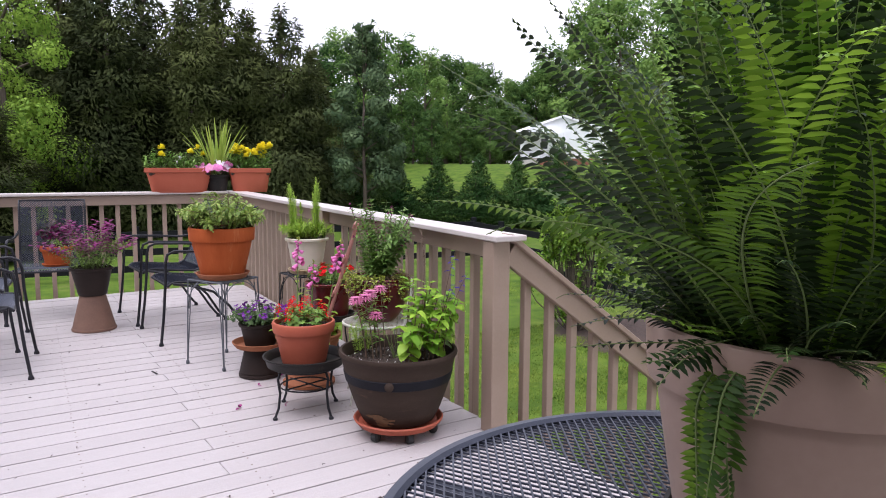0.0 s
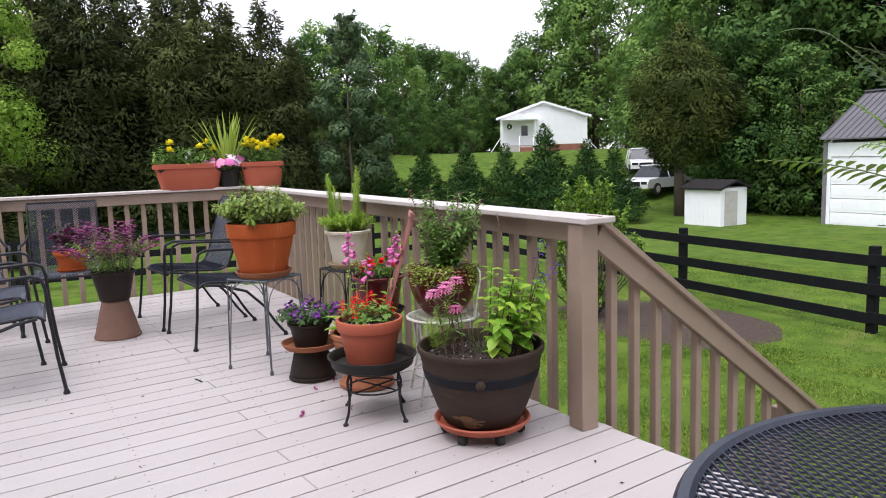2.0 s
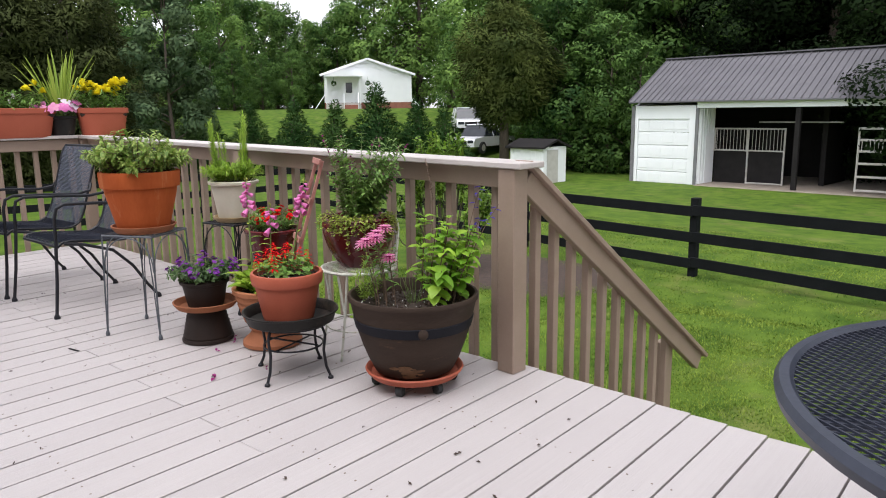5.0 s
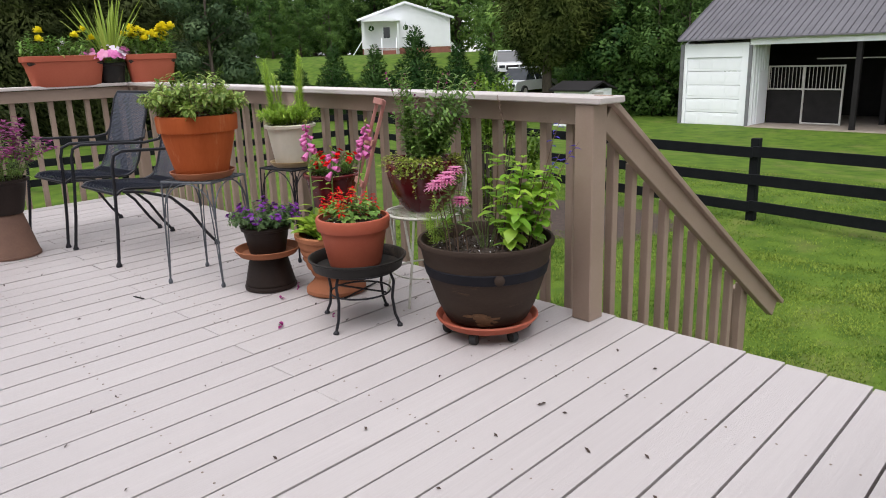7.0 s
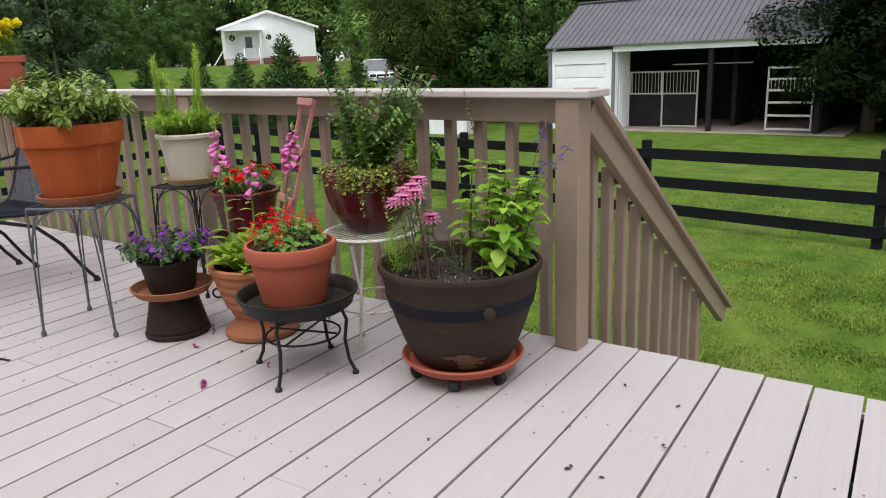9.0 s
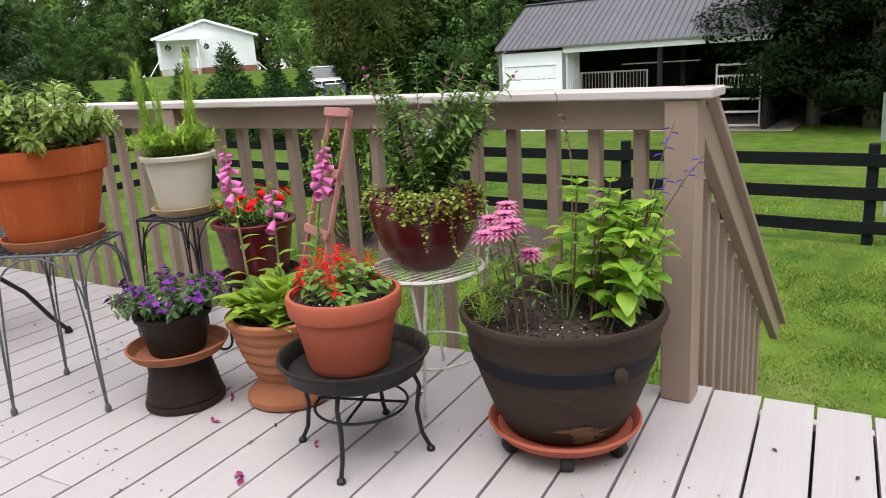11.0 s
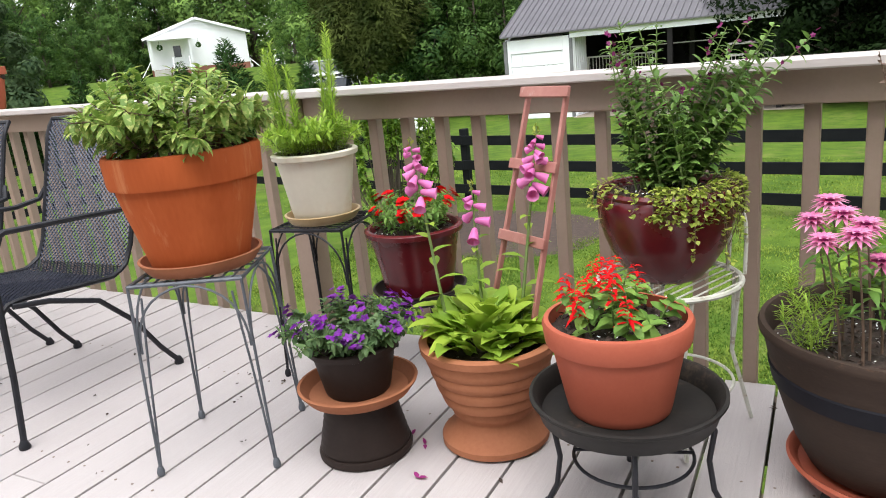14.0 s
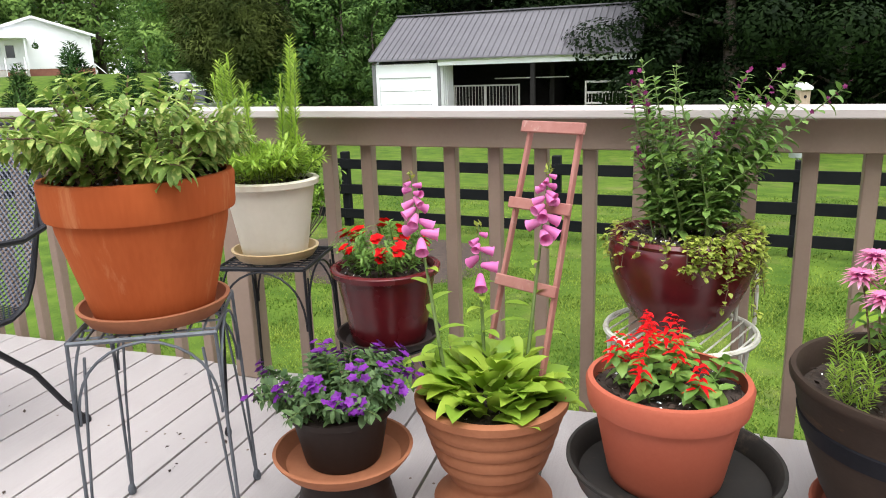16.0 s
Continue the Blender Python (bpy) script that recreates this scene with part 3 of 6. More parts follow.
# ---- paddock fence ----
def fence():
    f = thing("paddock_fence", "black board fence with three rails across the lawn", "fence")
    ys = [2.28 + 2.98 * k for k in range(-4, 1)] + [5.06, 8.25, 11.2, 14.1, 15.54]
    pts = [(8.76 + 0.09 * y, y) for y in ys]
    c = pts[-1]
    pts += [(c[0] - 2.65 * i, c[1] + 0.25 * i) for i in range(1, 8)]
    for x, y in pts:
        b = Build()
        z = ground_z(x, y)
        b.box((x - 0.055, y - 0.055, z - 0.1), (x + 0.055, y + 0.055, z + 1.1), 0.008)
        part("post", b, M["fence"], f)
    for (x0, y0), (x1, y1) in zip(pts, pts[1:]):
        d = Vector((y1 - y0, x0 - x1, 0)).normalized() * -0.075
        for h in (0.20, 0.56, 0.93):
            b = Build()
            g = (rnd.uniform(-0.012, 0.012), rnd.uniform(-0.012, 0.012))
            b.beam((x0 + d.x, y0 + d.y, ground_z(x0, y0) + h + g[0]), (x1 + d.x, y1 + d.y, ground_z(x1, y1) + h + g[1]), 0.028, 0.14)
            part("rail", b, M["fence"], f)


fence()


# ---- barn ----
def barn():
    t = thing("barn", "white barn with grey metal roof and open stalls", "barn", (25.95, 0, 0))
    yl, yr, ym, z0, ze, dp, zr = 15.65, 5.9, 13.0, -1.82, 1.22, 5.6, 3.12
    b = Build()
    b.box((0, ym, z0), (0.14, ym + 0.32, ze))
    b.box((0, yl - 0.18, z0), (0.14, yl, ze))
    b.box((0, ym + 0.32, 0.72), (0.14, yl - 0.18, ze))
    part("front_wall", b, M["siding"], t)
    b = Build()
    for i in range(5):
        z = z0 + 0.02 + i * 0.505
        b.box((0.05, ym + 0.325, z), (0.09, yl - 0.185, z + 0.49), 0.015)
        for k in range(4):
            y = ym + 0.4 + k * 0.53
            b.box((0.04, y, z + 0.1), (0.055, y + 0.42, z + 0.4), 0.012)
    part("garage_door", b, M["siding"], t, "white panelled roll-up door")
    b = Build()
    b.box((0.14, yl - 0.1, z0), (dp, yl, ze))
    for k in range(12):
        b.box((dp * k / 12, yl - 0.001 - 0.01 * (k % 2), ze), (dp * (k + 1) / 12, yl - 0.05 + 0.05, ze + 0.05))
    part("side_wall", b, M["siding"], t)
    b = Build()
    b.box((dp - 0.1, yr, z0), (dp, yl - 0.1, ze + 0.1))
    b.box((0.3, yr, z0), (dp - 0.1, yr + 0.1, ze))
    part("back_wall", b, M["dark"], t, "near-black inner wall")
    b = Build()
    b.add([(0.14, yl, ze), (dp, yl, ze), (dp / 2, yl, zr - 0.06), (0.14, yl - 0.1, ze), (dp, yl - 0.1, ze), (dp / 2, yl - 0.1, zr - 0.06)], [(0, 1, 2), (5, 4, 3), (0, 3, 4, 1), (1, 4, 5, 2), (2, 5, 3, 0)])
    part("gable", b, M["siding"], t)
    b = Build()
    b.box((0.14, ym - 0.05, z0), (1.42, ym + 0.05, ze))
    pt = part("partition", b, M["siding"], t, "white ribbed metal partition")
    for k in range(6):
        b = Build()
        b.box((0.2 + k * 0.21, ym - 0.075, z0), (0.23 + k * 0.21, ym - 0.051, ze), 0.006)
        part("rib", b, M["siding"], pt)
    b = Build()
    b.box((0.55, ym - 0.11, z0 + 0.02), (1.3, ym - 0.078, z0 + 2.0), 0.01)
    part("side_door", b, M["siding"], t)
    b = Build()
    b.box((-0.06, yr - 0.05, ze - 0.10), (0.0, ym + 0.02, ze + 0.2))
    part("fascia", b, M["siding"], t, "long white fascia board")
    for y0, y1, s in ((ym - 0.06, ym + 0.06, 0.06), (yl - 0.06, yl + 0.08, 0.06)):
        b = Build()
        b.box((-0.05, y0, z0), (0.0, y1, ze))
        part("corner_trim", b, M["shingle"], t)
    for y in (9.45, yr + 0.1):
        b = Build()
        b.box((0.0, y - 0.08, z0), (0.16, y + 0.08, ze))
        part("column", b, M["dark"], t)
    for side in (0, 1):
        b = Build()
        xe, xr = (-0.25, dp / 2) if side == 0 else (dp + 0.25, dp / 2)
        zz = ze + 0.16
        p = [(xe, yr - 0.15, zz), (xr, yr - 0.15, zr), (xr, yl + 0.12, zr), (xe, yl + 0.12, zz)]
        q = [(x, y, z - 0.05) for x, y, z in p]
        b.add(p + q, [(0, 1, 2, 3), (7, 6, 5, 4), (0, 4, 5, 1), (1, 5, 6, 2), (2, 6, 7, 3), (3, 7, 4, 0)])
        rf = part("roof", b, M["metalroof"], t, "ribbed grey metal roof", smooth=False)
        rb = Build()
        rb.beam((xe, 0, zz + 0.022), (xr, 0, zr + 0.022), 0.035, 0.04, 0.01)
        rib = rb.data("rib", M["metalroof"], False)
        n = 43
        for k in range(n):
            part("rib", rib, None, rf, at=pose(0, yr - 0.14 + (yl - yr + 0.25) * k / (n - 1), 0))
    b = Build()
    b.beam((dp / 2, yr - 0.16, zr + 0.03), (dp / 2, yl + 0.14, zr + 0.03), 0.3, 0.05)
    part("ridge_cap", b, M["metalroof"], t)
    b = Build()
    b.box((-0.3, yr - 0.8, z0 - 0.2), (dp - 0.1, ym - 0.08, z0 + 0.10), 0.02)
    part("slab", b, M["concrete"], t, "earth-stained concrete floor slab")
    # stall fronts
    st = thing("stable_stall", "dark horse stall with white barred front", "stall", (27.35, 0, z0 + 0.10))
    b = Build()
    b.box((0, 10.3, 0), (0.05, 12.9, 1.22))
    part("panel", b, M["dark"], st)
    for y0, y1 in ((11.66, 12.9), (10.3, 11.62)):
        b = Build()
        for z in (1.24, 2.05):
            b.tube([(-0.02, y0, z), (-0.02, y1, z)], 0.03, 6)
        for y in (y0, y1):
            b.tube([(-0.02, y, 0 if y1 < 11.7 else 1.2), (-0.02, y, 2.08)], 0.035, 6)
        if y1 < 11.7:
            b.tube([(-0.02, y0, 0.03), (-0.02, y1, 0.03)], 0.03, 6)
        k = y0 + 0.12
        while k < y1 - 0.05:
            b.tube([(-0.02, k, 1.24), (-0.02, k, 2.05)], 0.012, 5)
            k += 0.13
        part("grille", b, M["gatewhite"], st, "white barred grille")
    b = Build()
    b.beam((-0.03, 8.4, 2.3), (-0.03, 11.25, 2.3), 0.03, 0.04)
    part("track", b, M["gatewhite"], st)
    g = thing("farm_gate", "pale tubular farm gate in the barn opening", "gate", (26.25, 0, z0 + 0.10))
    for y in (6.2, 7.6):
        b = Build()
        b.tube([(0, y, 0.05), (0, y, 2.15)], 0.035, 7)
        part("stile", b, M["gatewhite"], g)
    for z in (0.1, 0.55, 0.98, 1.38, 1.75, 2.12):
        b = Build()
        b.beam((0, 6.2, z), (0, 7.6, z), 0.04, 0.075, 0.01)
        part("bar", b, M["gatewhite"], g)
    b = Build()
    for k in range(11):
        b.tube([(0, 6.3 + k * 0.12, 1.40), (0, 6.3 + k * 0.12, 1.73)], 0.012, 5)
    part("short_bars", b, M["gatewhite"], g)
    p = thing("stall_divider", "near-black stall divider in the barn", "stall", (28.2, 9.2, z0 + 0.10))
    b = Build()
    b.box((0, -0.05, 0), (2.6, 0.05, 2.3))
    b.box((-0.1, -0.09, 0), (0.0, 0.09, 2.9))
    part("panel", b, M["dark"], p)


barn()


# ---- house on the hill ----
def hill_house():
    hz = ground_z(44.4, 54.2)
    t = thing("house", "small white house with brick base on the hill", "house", (44.6, 54.4, hz), -39)
    W, D, H, R, F = 4.1, 9.0, 3.2, 4.55, 0.62
    b = Build()
    b.box((-W, 0, -0.6), (W, D, F), 0.02)
    part("foundation", b, M["brick"], t, "red brick foundation")
    b = Build()
    b.box((-W, 0.0, F), (W, D, H))
    b.add([(-W, 0.0, H), (W, 0.0, H), (0, 0.0, R), (-W, D, H), (W, D, H), (0, D, R)], [(0, 1, 2), (5, 4, 3)])
    wl = part("wall", b, M["siding"], t, "white lap siding")
    for k in range(14):
        b = Build()
        z = F + 0.02 + k * 0.185
        b.box((-W, -0.014, z), (W, -0.002, z + 0.178), 0.004)
        part("siding_board", b, M["siding"], wl)
    for s in (-1, 1):
        b = Build()
        p = [(s * (W + 0.35), -0.3, H - 0.09), (0, -0.3, R + 0.03), (0, D + 0.3, R + 0.03), (s * (W + 0.35), D + 0.3, H - 0.09)]
        q = [(x, y, z + 0.09) for x, y, z in p]
        b.add(p + q, [(3, 2, 1, 0), (4, 5, 6, 7), (0, 1, 5, 4), (1, 2, 6, 5), (2, 3, 7, 6), (3, 0, 4, 7)])
        part("roof", b, M["shingle"], t, smooth=False)
        b = Build()
        b.beam((s * (W + 0.36), -0.32, H - 0.06), (0, -0.32, R + 0.06), 0.05, 0.2, up=(0, 0, 1))
        part("rake_board", b, M["siding"], t)
    # porch
    b = Build()
    b.box((-3.9, -1.7, -0.4), (-0.7, 0.0, F - 0.05))
    part("porch_floor", b, M["gatewhite"], t)
    b = Build()
    p = [(-4.05, -1.9, 2.95), (-2.3, -1.9, 3.6), (-0.55, -1.9, 2.95), (-4.05, 0, 2.95), (-2.3, 0, 3.6), (-0.55, 0, 2.95)]
    b.add(p, [(0, 2, 1), (0, 1, 4, 3), (1, 2, 5, 4), (0, 3, 5, 2)])
    part("porch_roof", b, M["siding"], t, smooth=False)
    for x in (-3.85, -0.75):
        b = Build()
        b.box((x - 0.06, -1.75, F - 0.1), (x + 0.06, -1.63, 2.95))
        part("porch_post", b, M["siding"], t)
        b = Build()
        b.tube([(x + 0.7, -1.7, 2.9), (x + 0.7, -1.7, 2.5)], 0.01, 4)
        for _ in range(90):
            b.chip(Vector((x + 0.7, -1.7, 2.35)) + sph(0.2), sph(), 0.14)
        part("hanging_basket", b, G["ley"], t)
    b = Build()
    b.box((-2.3, -0.06, F), (-1.3, -0.02, F + 2.05))
    d = part("door", b, M["siding"], t)
    b = Build()
    b.box((-2.1, -0.075, F + 0.9), (-1.5, -0.06, F + 1.85))
    part("door_pane", b, M["carglass"], d)
    b = Build()
    for i in range(4):
        b.box((-2.2, -1.75 - 0.28 * (i + 1), -0.4), (-1.0, -1.72 - 0.28 * i, F - 0.05 - 0.17 * (i + 1)))
    part("porch_steps", b, M["brick"], t)
    for x in (-2.25, -0.95):
        b = Build()
        b.beam((x, -1.75, F + 0.85), (x, -2.9, 0.55), 0.06, 0.08)
        for i in range(6):
            y = -1.75 - 0.22 * i
            zz = F + 0.85 - (0.22 * i) * 0.8
            b.box((x - 0.02, y - 0.02, zz - 0.85), (x + 0.02, y + 0.02, zz))
        part("porch_rail", b, M["siding"], t)
    b = Build()
    b.beam((-3.9, -1.7, F + 0.85), (-5.0, -1.7, -0.1), 0.06, 0.08)
    b.beam((W + 0.1, 0.5, 0.9), (W + 0.9, 0.5, 0.1), 0.06, 0.08)
    b.box((W + 0.05, 0.45, -0.3), (W + 0.15, 0.55, 0.95))
    part("side_rail", b, M["siding"], t)


hill_house()


def shed():
    x, y = 0.15 + 29.5 * math.cos(radians(38.0)), 0.3 + 29.5 * math.sin(radians(38.0))
    z = ground_z(x, y)
    t = thing("garden_shed", "small weathered white shed with dark shingle roof", "shed", (x, y, z), -92)
    b = Build()
    b.box((-0.85, -0.7, -0.1), (0.85, 0.75, 1.42), 0.01)
    wl = part("wall", b, M["siding"], t)
    for k in range(9):
        b = Build()
        xx = -0.84 + k * 0.188
        b.box((xx, -0.715, -0.05), (xx + 0.17, -0.702, 1.4), 0.004)
        part("siding_board", b, M["siding"], wl)
    b = Build()
    p = [(-1.0, -0.85, 1.42), (1.0, -0.85, 1.42), (1.0, 0, 1.72), (-1.0, 0, 1.72), (1.0, 0.9, 1.42), (-1.0, 0.9, 1.42)]
    q = [(a, c, d - 0.07) for a, c, d in p]
    b.add(p + q, [(0, 1, 2, 3), (3, 2, 4, 5), (9, 8, 7, 6), (11, 10, 8, 9), (0, 6, 7, 1), (5, 4, 10, 11), (1, 7, 8, 2), (2, 8, 10, 4), (0, 3, 9, 6), (3, 5, 11, 9)])
    part("roof", b, M["dark"], t, smooth=False)
    b = Build()
    b.box((0.86, -0.5, 0.0), (0.875, 0.2, 1.3), 0.004)
    part("door", b, M["gatewhite"], t)


shed()


def vehicle(name, label, x, y, rz, suv):
    t = thing(name, label, "car", (x, y, ground_z(x, y) - 0.02), rz)
    t.scale = (0.86, 0.86, 0.84)
    b = Build()
    L, W = 5.2, 0.92
    side = [(-2.6, 0.45), (-2.6, 1.0), (-0.4, 1.05), (1.4, 1.05), (2.45, 0.95), (2.6, 0.75), (2.6, 0.45)]
    vs = [(px, -W, pz) for px, pz in side] + [(px, W, pz) for px, pz in side]
    n = len(side)
    b.add(vs, [tuple(range(n)), tuple(range(2 * n - 1, n - 1, -1))] + [(i, n + i, n + (i + 1) % n, (i + 1) % n) for i in range(n)])
    part("body", b, M["carwhite"], t, smooth=False)
    b = Build()
    x0, x1 = (-2.5, 1.3) if suv else (-0.7, 1.4)
    vs = [(x0, -W + 0.04, 1.04), (x1, -W + 0.04, 1.04), (x1 - 0.65, -W + 0.2, 1.75), (x0 + 0.3, -W + 0.2, 1.75)]
    vs += [(a, -c, d) for a, c, d in vs]
    b.add(vs, [(0, 1, 2, 3), (7, 6, 5, 4), (1, 5, 6, 2), (0, 3, 7, 4)])
    part("windows", b, M["carglass"], t, smooth=False)
    b = Build()
    b.box((x0 + 0.25, -W + 0.15, 1.72), (x1 - 0.6, W - 0.15, 1.8), 0.03)
    for sx in (x0 + 0.1, (x0 + x1) / 2 - 0.1):
        b.beam((sx, -W + 0.05, 1.04), (sx + 0.15, -W + 0.19, 1.74), 0.03, 0.09)
        b.beam((sx, W - 0.05, 1.04), (sx + 0.15, W - 0.19, 1.74), 0.03, 0.09)
    part("roof", b, M["carwhite"], t)
    for wx in (-1.7, 1.65):
        for wy in (-W + 0.02, W - 0.02):
            b = Build()
            b.lathe([(0.2, -0.11), (0.36, -0.1), (0.38, 0), (0.36, 0.1), (0.2, 0.11)], 20)
            w = part("wheel", b, M["tyre"], t, at=pose(wx, wy, 0.38, 90))
            b = Build()
            b.lathe([(0.05, -0.115), (0.21, -0.115), (0.21, 0.115), (0.05, 0.115)], 16)
            part("rim", b, M["gatewhite"], w)
    for wy in (-0.65, 0.65):
        b = Build()
        b.box((2.55, wy - 0.2, 0.68), (2.62, wy + 0.2, 0.86), 0.02)
        part("headlight", b, M["carglass"], t)
    b = Build()
    b.box((2.56, -0.4, 0.55), (2.63, 0.4, 0.85), 0.02)
    part("grille", b, M["dark"], t)


vehicle("sport_utility_vehicle", "white car parked on the slope beside the trees", *(0.15 + 43.2 * 0.7290, 0.3 + 43.2 * 0.6845), 228, True)
vehicle("pickup_truck", "white pickup truck parked beside the cedar", *(0.15 + 39.5 * 0.7431, 0.3 + 39.5 * 0.6691), 190, False)


# ---- trees ----
def crown_mesh(name, mat, lobes, count, size, seed, droop=0.0):
    """A crown: pointed clump leaves laid over overlapping lobes, thinned by noise so that gaps stay open."""
    r = random.Random(seed)
    b = Build()
    tot = sum(l[3] * l[4] for l in lobes)
    for x, y, z, rx, rz in lobes:
        for _ in range(int(count * rx * rz / tot)):
            d = sph()
            k = r.uniform(0.6, 1.08)
            p = Vector((x + d.x * rx * k, y + d.y * rx * k, z + d.z * rz * k))
            if noise.noise(p * 0.9 + Vector((seed, 0, 0))) < (-0.5 if droop else -0.25):
                continue
            far = Vector((p.x, p.y, 0))
            vn = (d * 0.9 + (far.normalized() * 0.5 if far.length > 0.05 else d) + Vector((0, 0, 0.15)) + sph(0.12 if droop else 0.3)).normalized()
            if droop:
                b.strand(p, Vector((d.x * 0.9, d.y * 0.9, -droop * 2.6 + r.uniform(-0.6, 0.8))) + sph(0.55), size * r.uniform(0.7, 1.6), size * r.uniform(0.11, 0.19), vn)
                continue
            b.chip(p, d + sph(0.6) + Vector((0, 0, 0.3)), size * r.uniform(0.6, 1.35), vn)
    return b


def tree_proto(kind, seed):
    r = random.Random(seed)
    if kind in ("cedar", "cypress", "tallcedar"):
        oval = kind == "tallcedar"
        foot = 0.33 if oval else 0.06
        kind = "cedar" if kind == "tallcedar" else kind
        H = 8.0 if kind == "cedar" else 3.0
        Rm = 2.1 if kind == "cedar" else 0.85
        lobes = []
        n = 34 if kind == "cedar" else 30
        for i in range(n):
            f = (i + 0.5) / n
            rr = Rm * (1 - f) ** (0.62 if kind == "cedar" else 0.8) * (r.uniform(0.6, 1.2) if kind == "cedar" else r.uniform(0.88, 1.05))
            if oval:
                rr = 1.6 * math.sin(math.pi * min(1, 0.16 + 0.86 * f)) ** 0.75 * r.uniform(0.75, 1.15)
            a = i * 2.4 + r.uniform(-0.4, 0.4)
            q = rr * 0.55
            lobes.append((q * math.cos(a), q * math.sin(a), H * (foot + (0.96 - foot) * f), max(0.12, rr * 0.62), max(0.2, (0.75 if kind == "cedar" else 0.3) * (1.2 - f * 0.7))))
        lobes.append((0, 0, H * 0.97, 0.1, 0.35))
        crown = crown_mesh("crown", None, lobes, 34000 if kind == "cedar" else 12000, 0.165 if kind == "cedar" else 0.10, seed, 0.22 if kind == "cedar" else -0.25)
        trunk_r = 0.16 if kind == "cedar" else 0.05
        top = H * 0.9
    else:
        H = 11.0
        lobes = []
        n = 32
        for i in range(n):
            f = i / (n - 1)
            z = H * (0.07 + 0.86 * f)
            spread = 2.7 * math.sin(math.pi * (0.22 + 0.72 * f)) ** 0.7
            a = i * 2.4 + r.uniform(-0.5, 0.5)
            q = spread * r.uniform(0.35, 0.95)
            s = r.uniform(0.7, 1.35)
            if kind == "slim":
                z, q, s = H * (0.2 + 0.74 * f), q * 0.72 * (1.15 - 0.5 * f), s * 0.8 * (1.1 - 0.5 * f)
            lobes.append((q * math.cos(a), q * math.sin(a), z, s, s * r.uniform(0.6, 0.9)))
        crown = crown_mesh("crown", None, lobes, 12000 if kind == "oak" else 16000 if kind == "slim" else 25000, 0.2 if kind == "oak" else 0.16 if kind == "slim" else 0.13, seed)
        trunk_r, top = (0.10, H * 0.66) if kind == "slim" else (0.19, H * 0.8)
    tr = Build()
    tr.tube([(0, 0, -0.3), (0.05, 0, top * 0.3), (-0.06, 0.05, top * 0.65), (0, 0, top)], [trunk_r * 1.25, trunk_r, trunk_r * 0.6, 0.02], 9)
    for x, y, z, rx, rz in lobes[::2]:
        s = max(0.3, z - rx * 0.9 - (0.6 if kind == "oak" else 0.05))
        tr.tube([(0, 0, min(s, top * 0.95)), (x * 0.5, y * 0.5, (s + z) / 2), (x, y, z)], [trunk_r * 0.4, trunk_r * 0.25, 0.012], 5)
    return tr, crown


PROTO = {}
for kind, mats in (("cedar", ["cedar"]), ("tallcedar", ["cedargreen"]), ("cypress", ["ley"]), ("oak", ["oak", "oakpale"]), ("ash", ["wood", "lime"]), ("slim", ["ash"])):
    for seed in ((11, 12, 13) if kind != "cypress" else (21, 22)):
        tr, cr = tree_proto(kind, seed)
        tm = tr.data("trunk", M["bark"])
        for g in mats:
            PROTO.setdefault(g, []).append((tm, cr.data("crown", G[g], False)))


def tree(g, x, y, s, rz, label, name="tree", group="", sx=1.0):
    t = thing(name, label, "tree", (x, y, ground_z(x, y)), rz, group)
    t.scale = (s * sx, s * sx, s)
    tm, cm = rnd.choice(PROTO[g])
    part("trunk", tm, None, t)
    part("crown", cm, None, t)
    return t


EYE0 = (0.15, 0.3)


def polar(az, d):
    return EYE0[0] + d * math.cos(radians(az)), EYE0[1] + d * math.sin(radians(az))


def tall(az, d, el, H):
    """The scale at which a tree of height H, d metres off, reaches el degrees above the eye."""
    x, y = polar(az, d)
    return (1.15 + d * math.tan(radians(el)) - ground_z(x, y)) / H


# dark cedars along the side of the lawn
for az, d, el in ((130, 26, 17), (122, 26, 16), (114, 25, 16), (107, 25, 15), (102, 27, 16), (97.5, 25, 13.2), (94, 28, 15), (89.5, 30, 13.2), (87.3, 28, 15), (84.5, 26, 13.4), (82, 29, 14.8), (79.2, 26.5, 12.8), (76.8, 28, 13.6), (74.6, 28.5, 12.0), (72.1, 28, 12.3), (70, 31, 9.4), (78, 34, 13), (86, 34, 14), (95, 34, 15.5), (103, 34, 15.5)):
    tree("cedar", *polar(az, d), tall(az, d, el, 8.1), rnd.uniform(0, 360), "tall dark green cedar at the lawn's edge", "cedar_tree", "cedars beside the lawn", 1.2)
tree("cedar", *polar(93.2, 20.5), tall(93.2, 20.5, 7.5, 8.1), 250, "low full cedar before a bright broadleaf tree", "cedar_tree", "cedars beside the lawn", 1.4)
tree("lime", *polar(91, 23.5), tall(91, 23.5, 13.2, 10.9), 200, "bright green broadleaf tree among the cedars", "broadleaf_tree", sx=1.0)
tree("ash", *polar(65.8, 27), tall(65.8, 27, 11.8, 10.9), 40, "slender broadleaf tree with grey-green crown", "broadleaf_tree", sx=1.0)
# low growth under the edge of the wood
for az, d, s in ((70.5, 32, 0.3), (68.3, 34, 0.28), (88, 26, 0.25), (93, 25, 0.28), (81, 26, 0.25), (98, 25, 0.28)):
    tree("oak", *polar(az, d), s, rnd.uniform(0, 360), "low leafy bush under the cedars", "bush", "bushes under the cedars", 1.5)
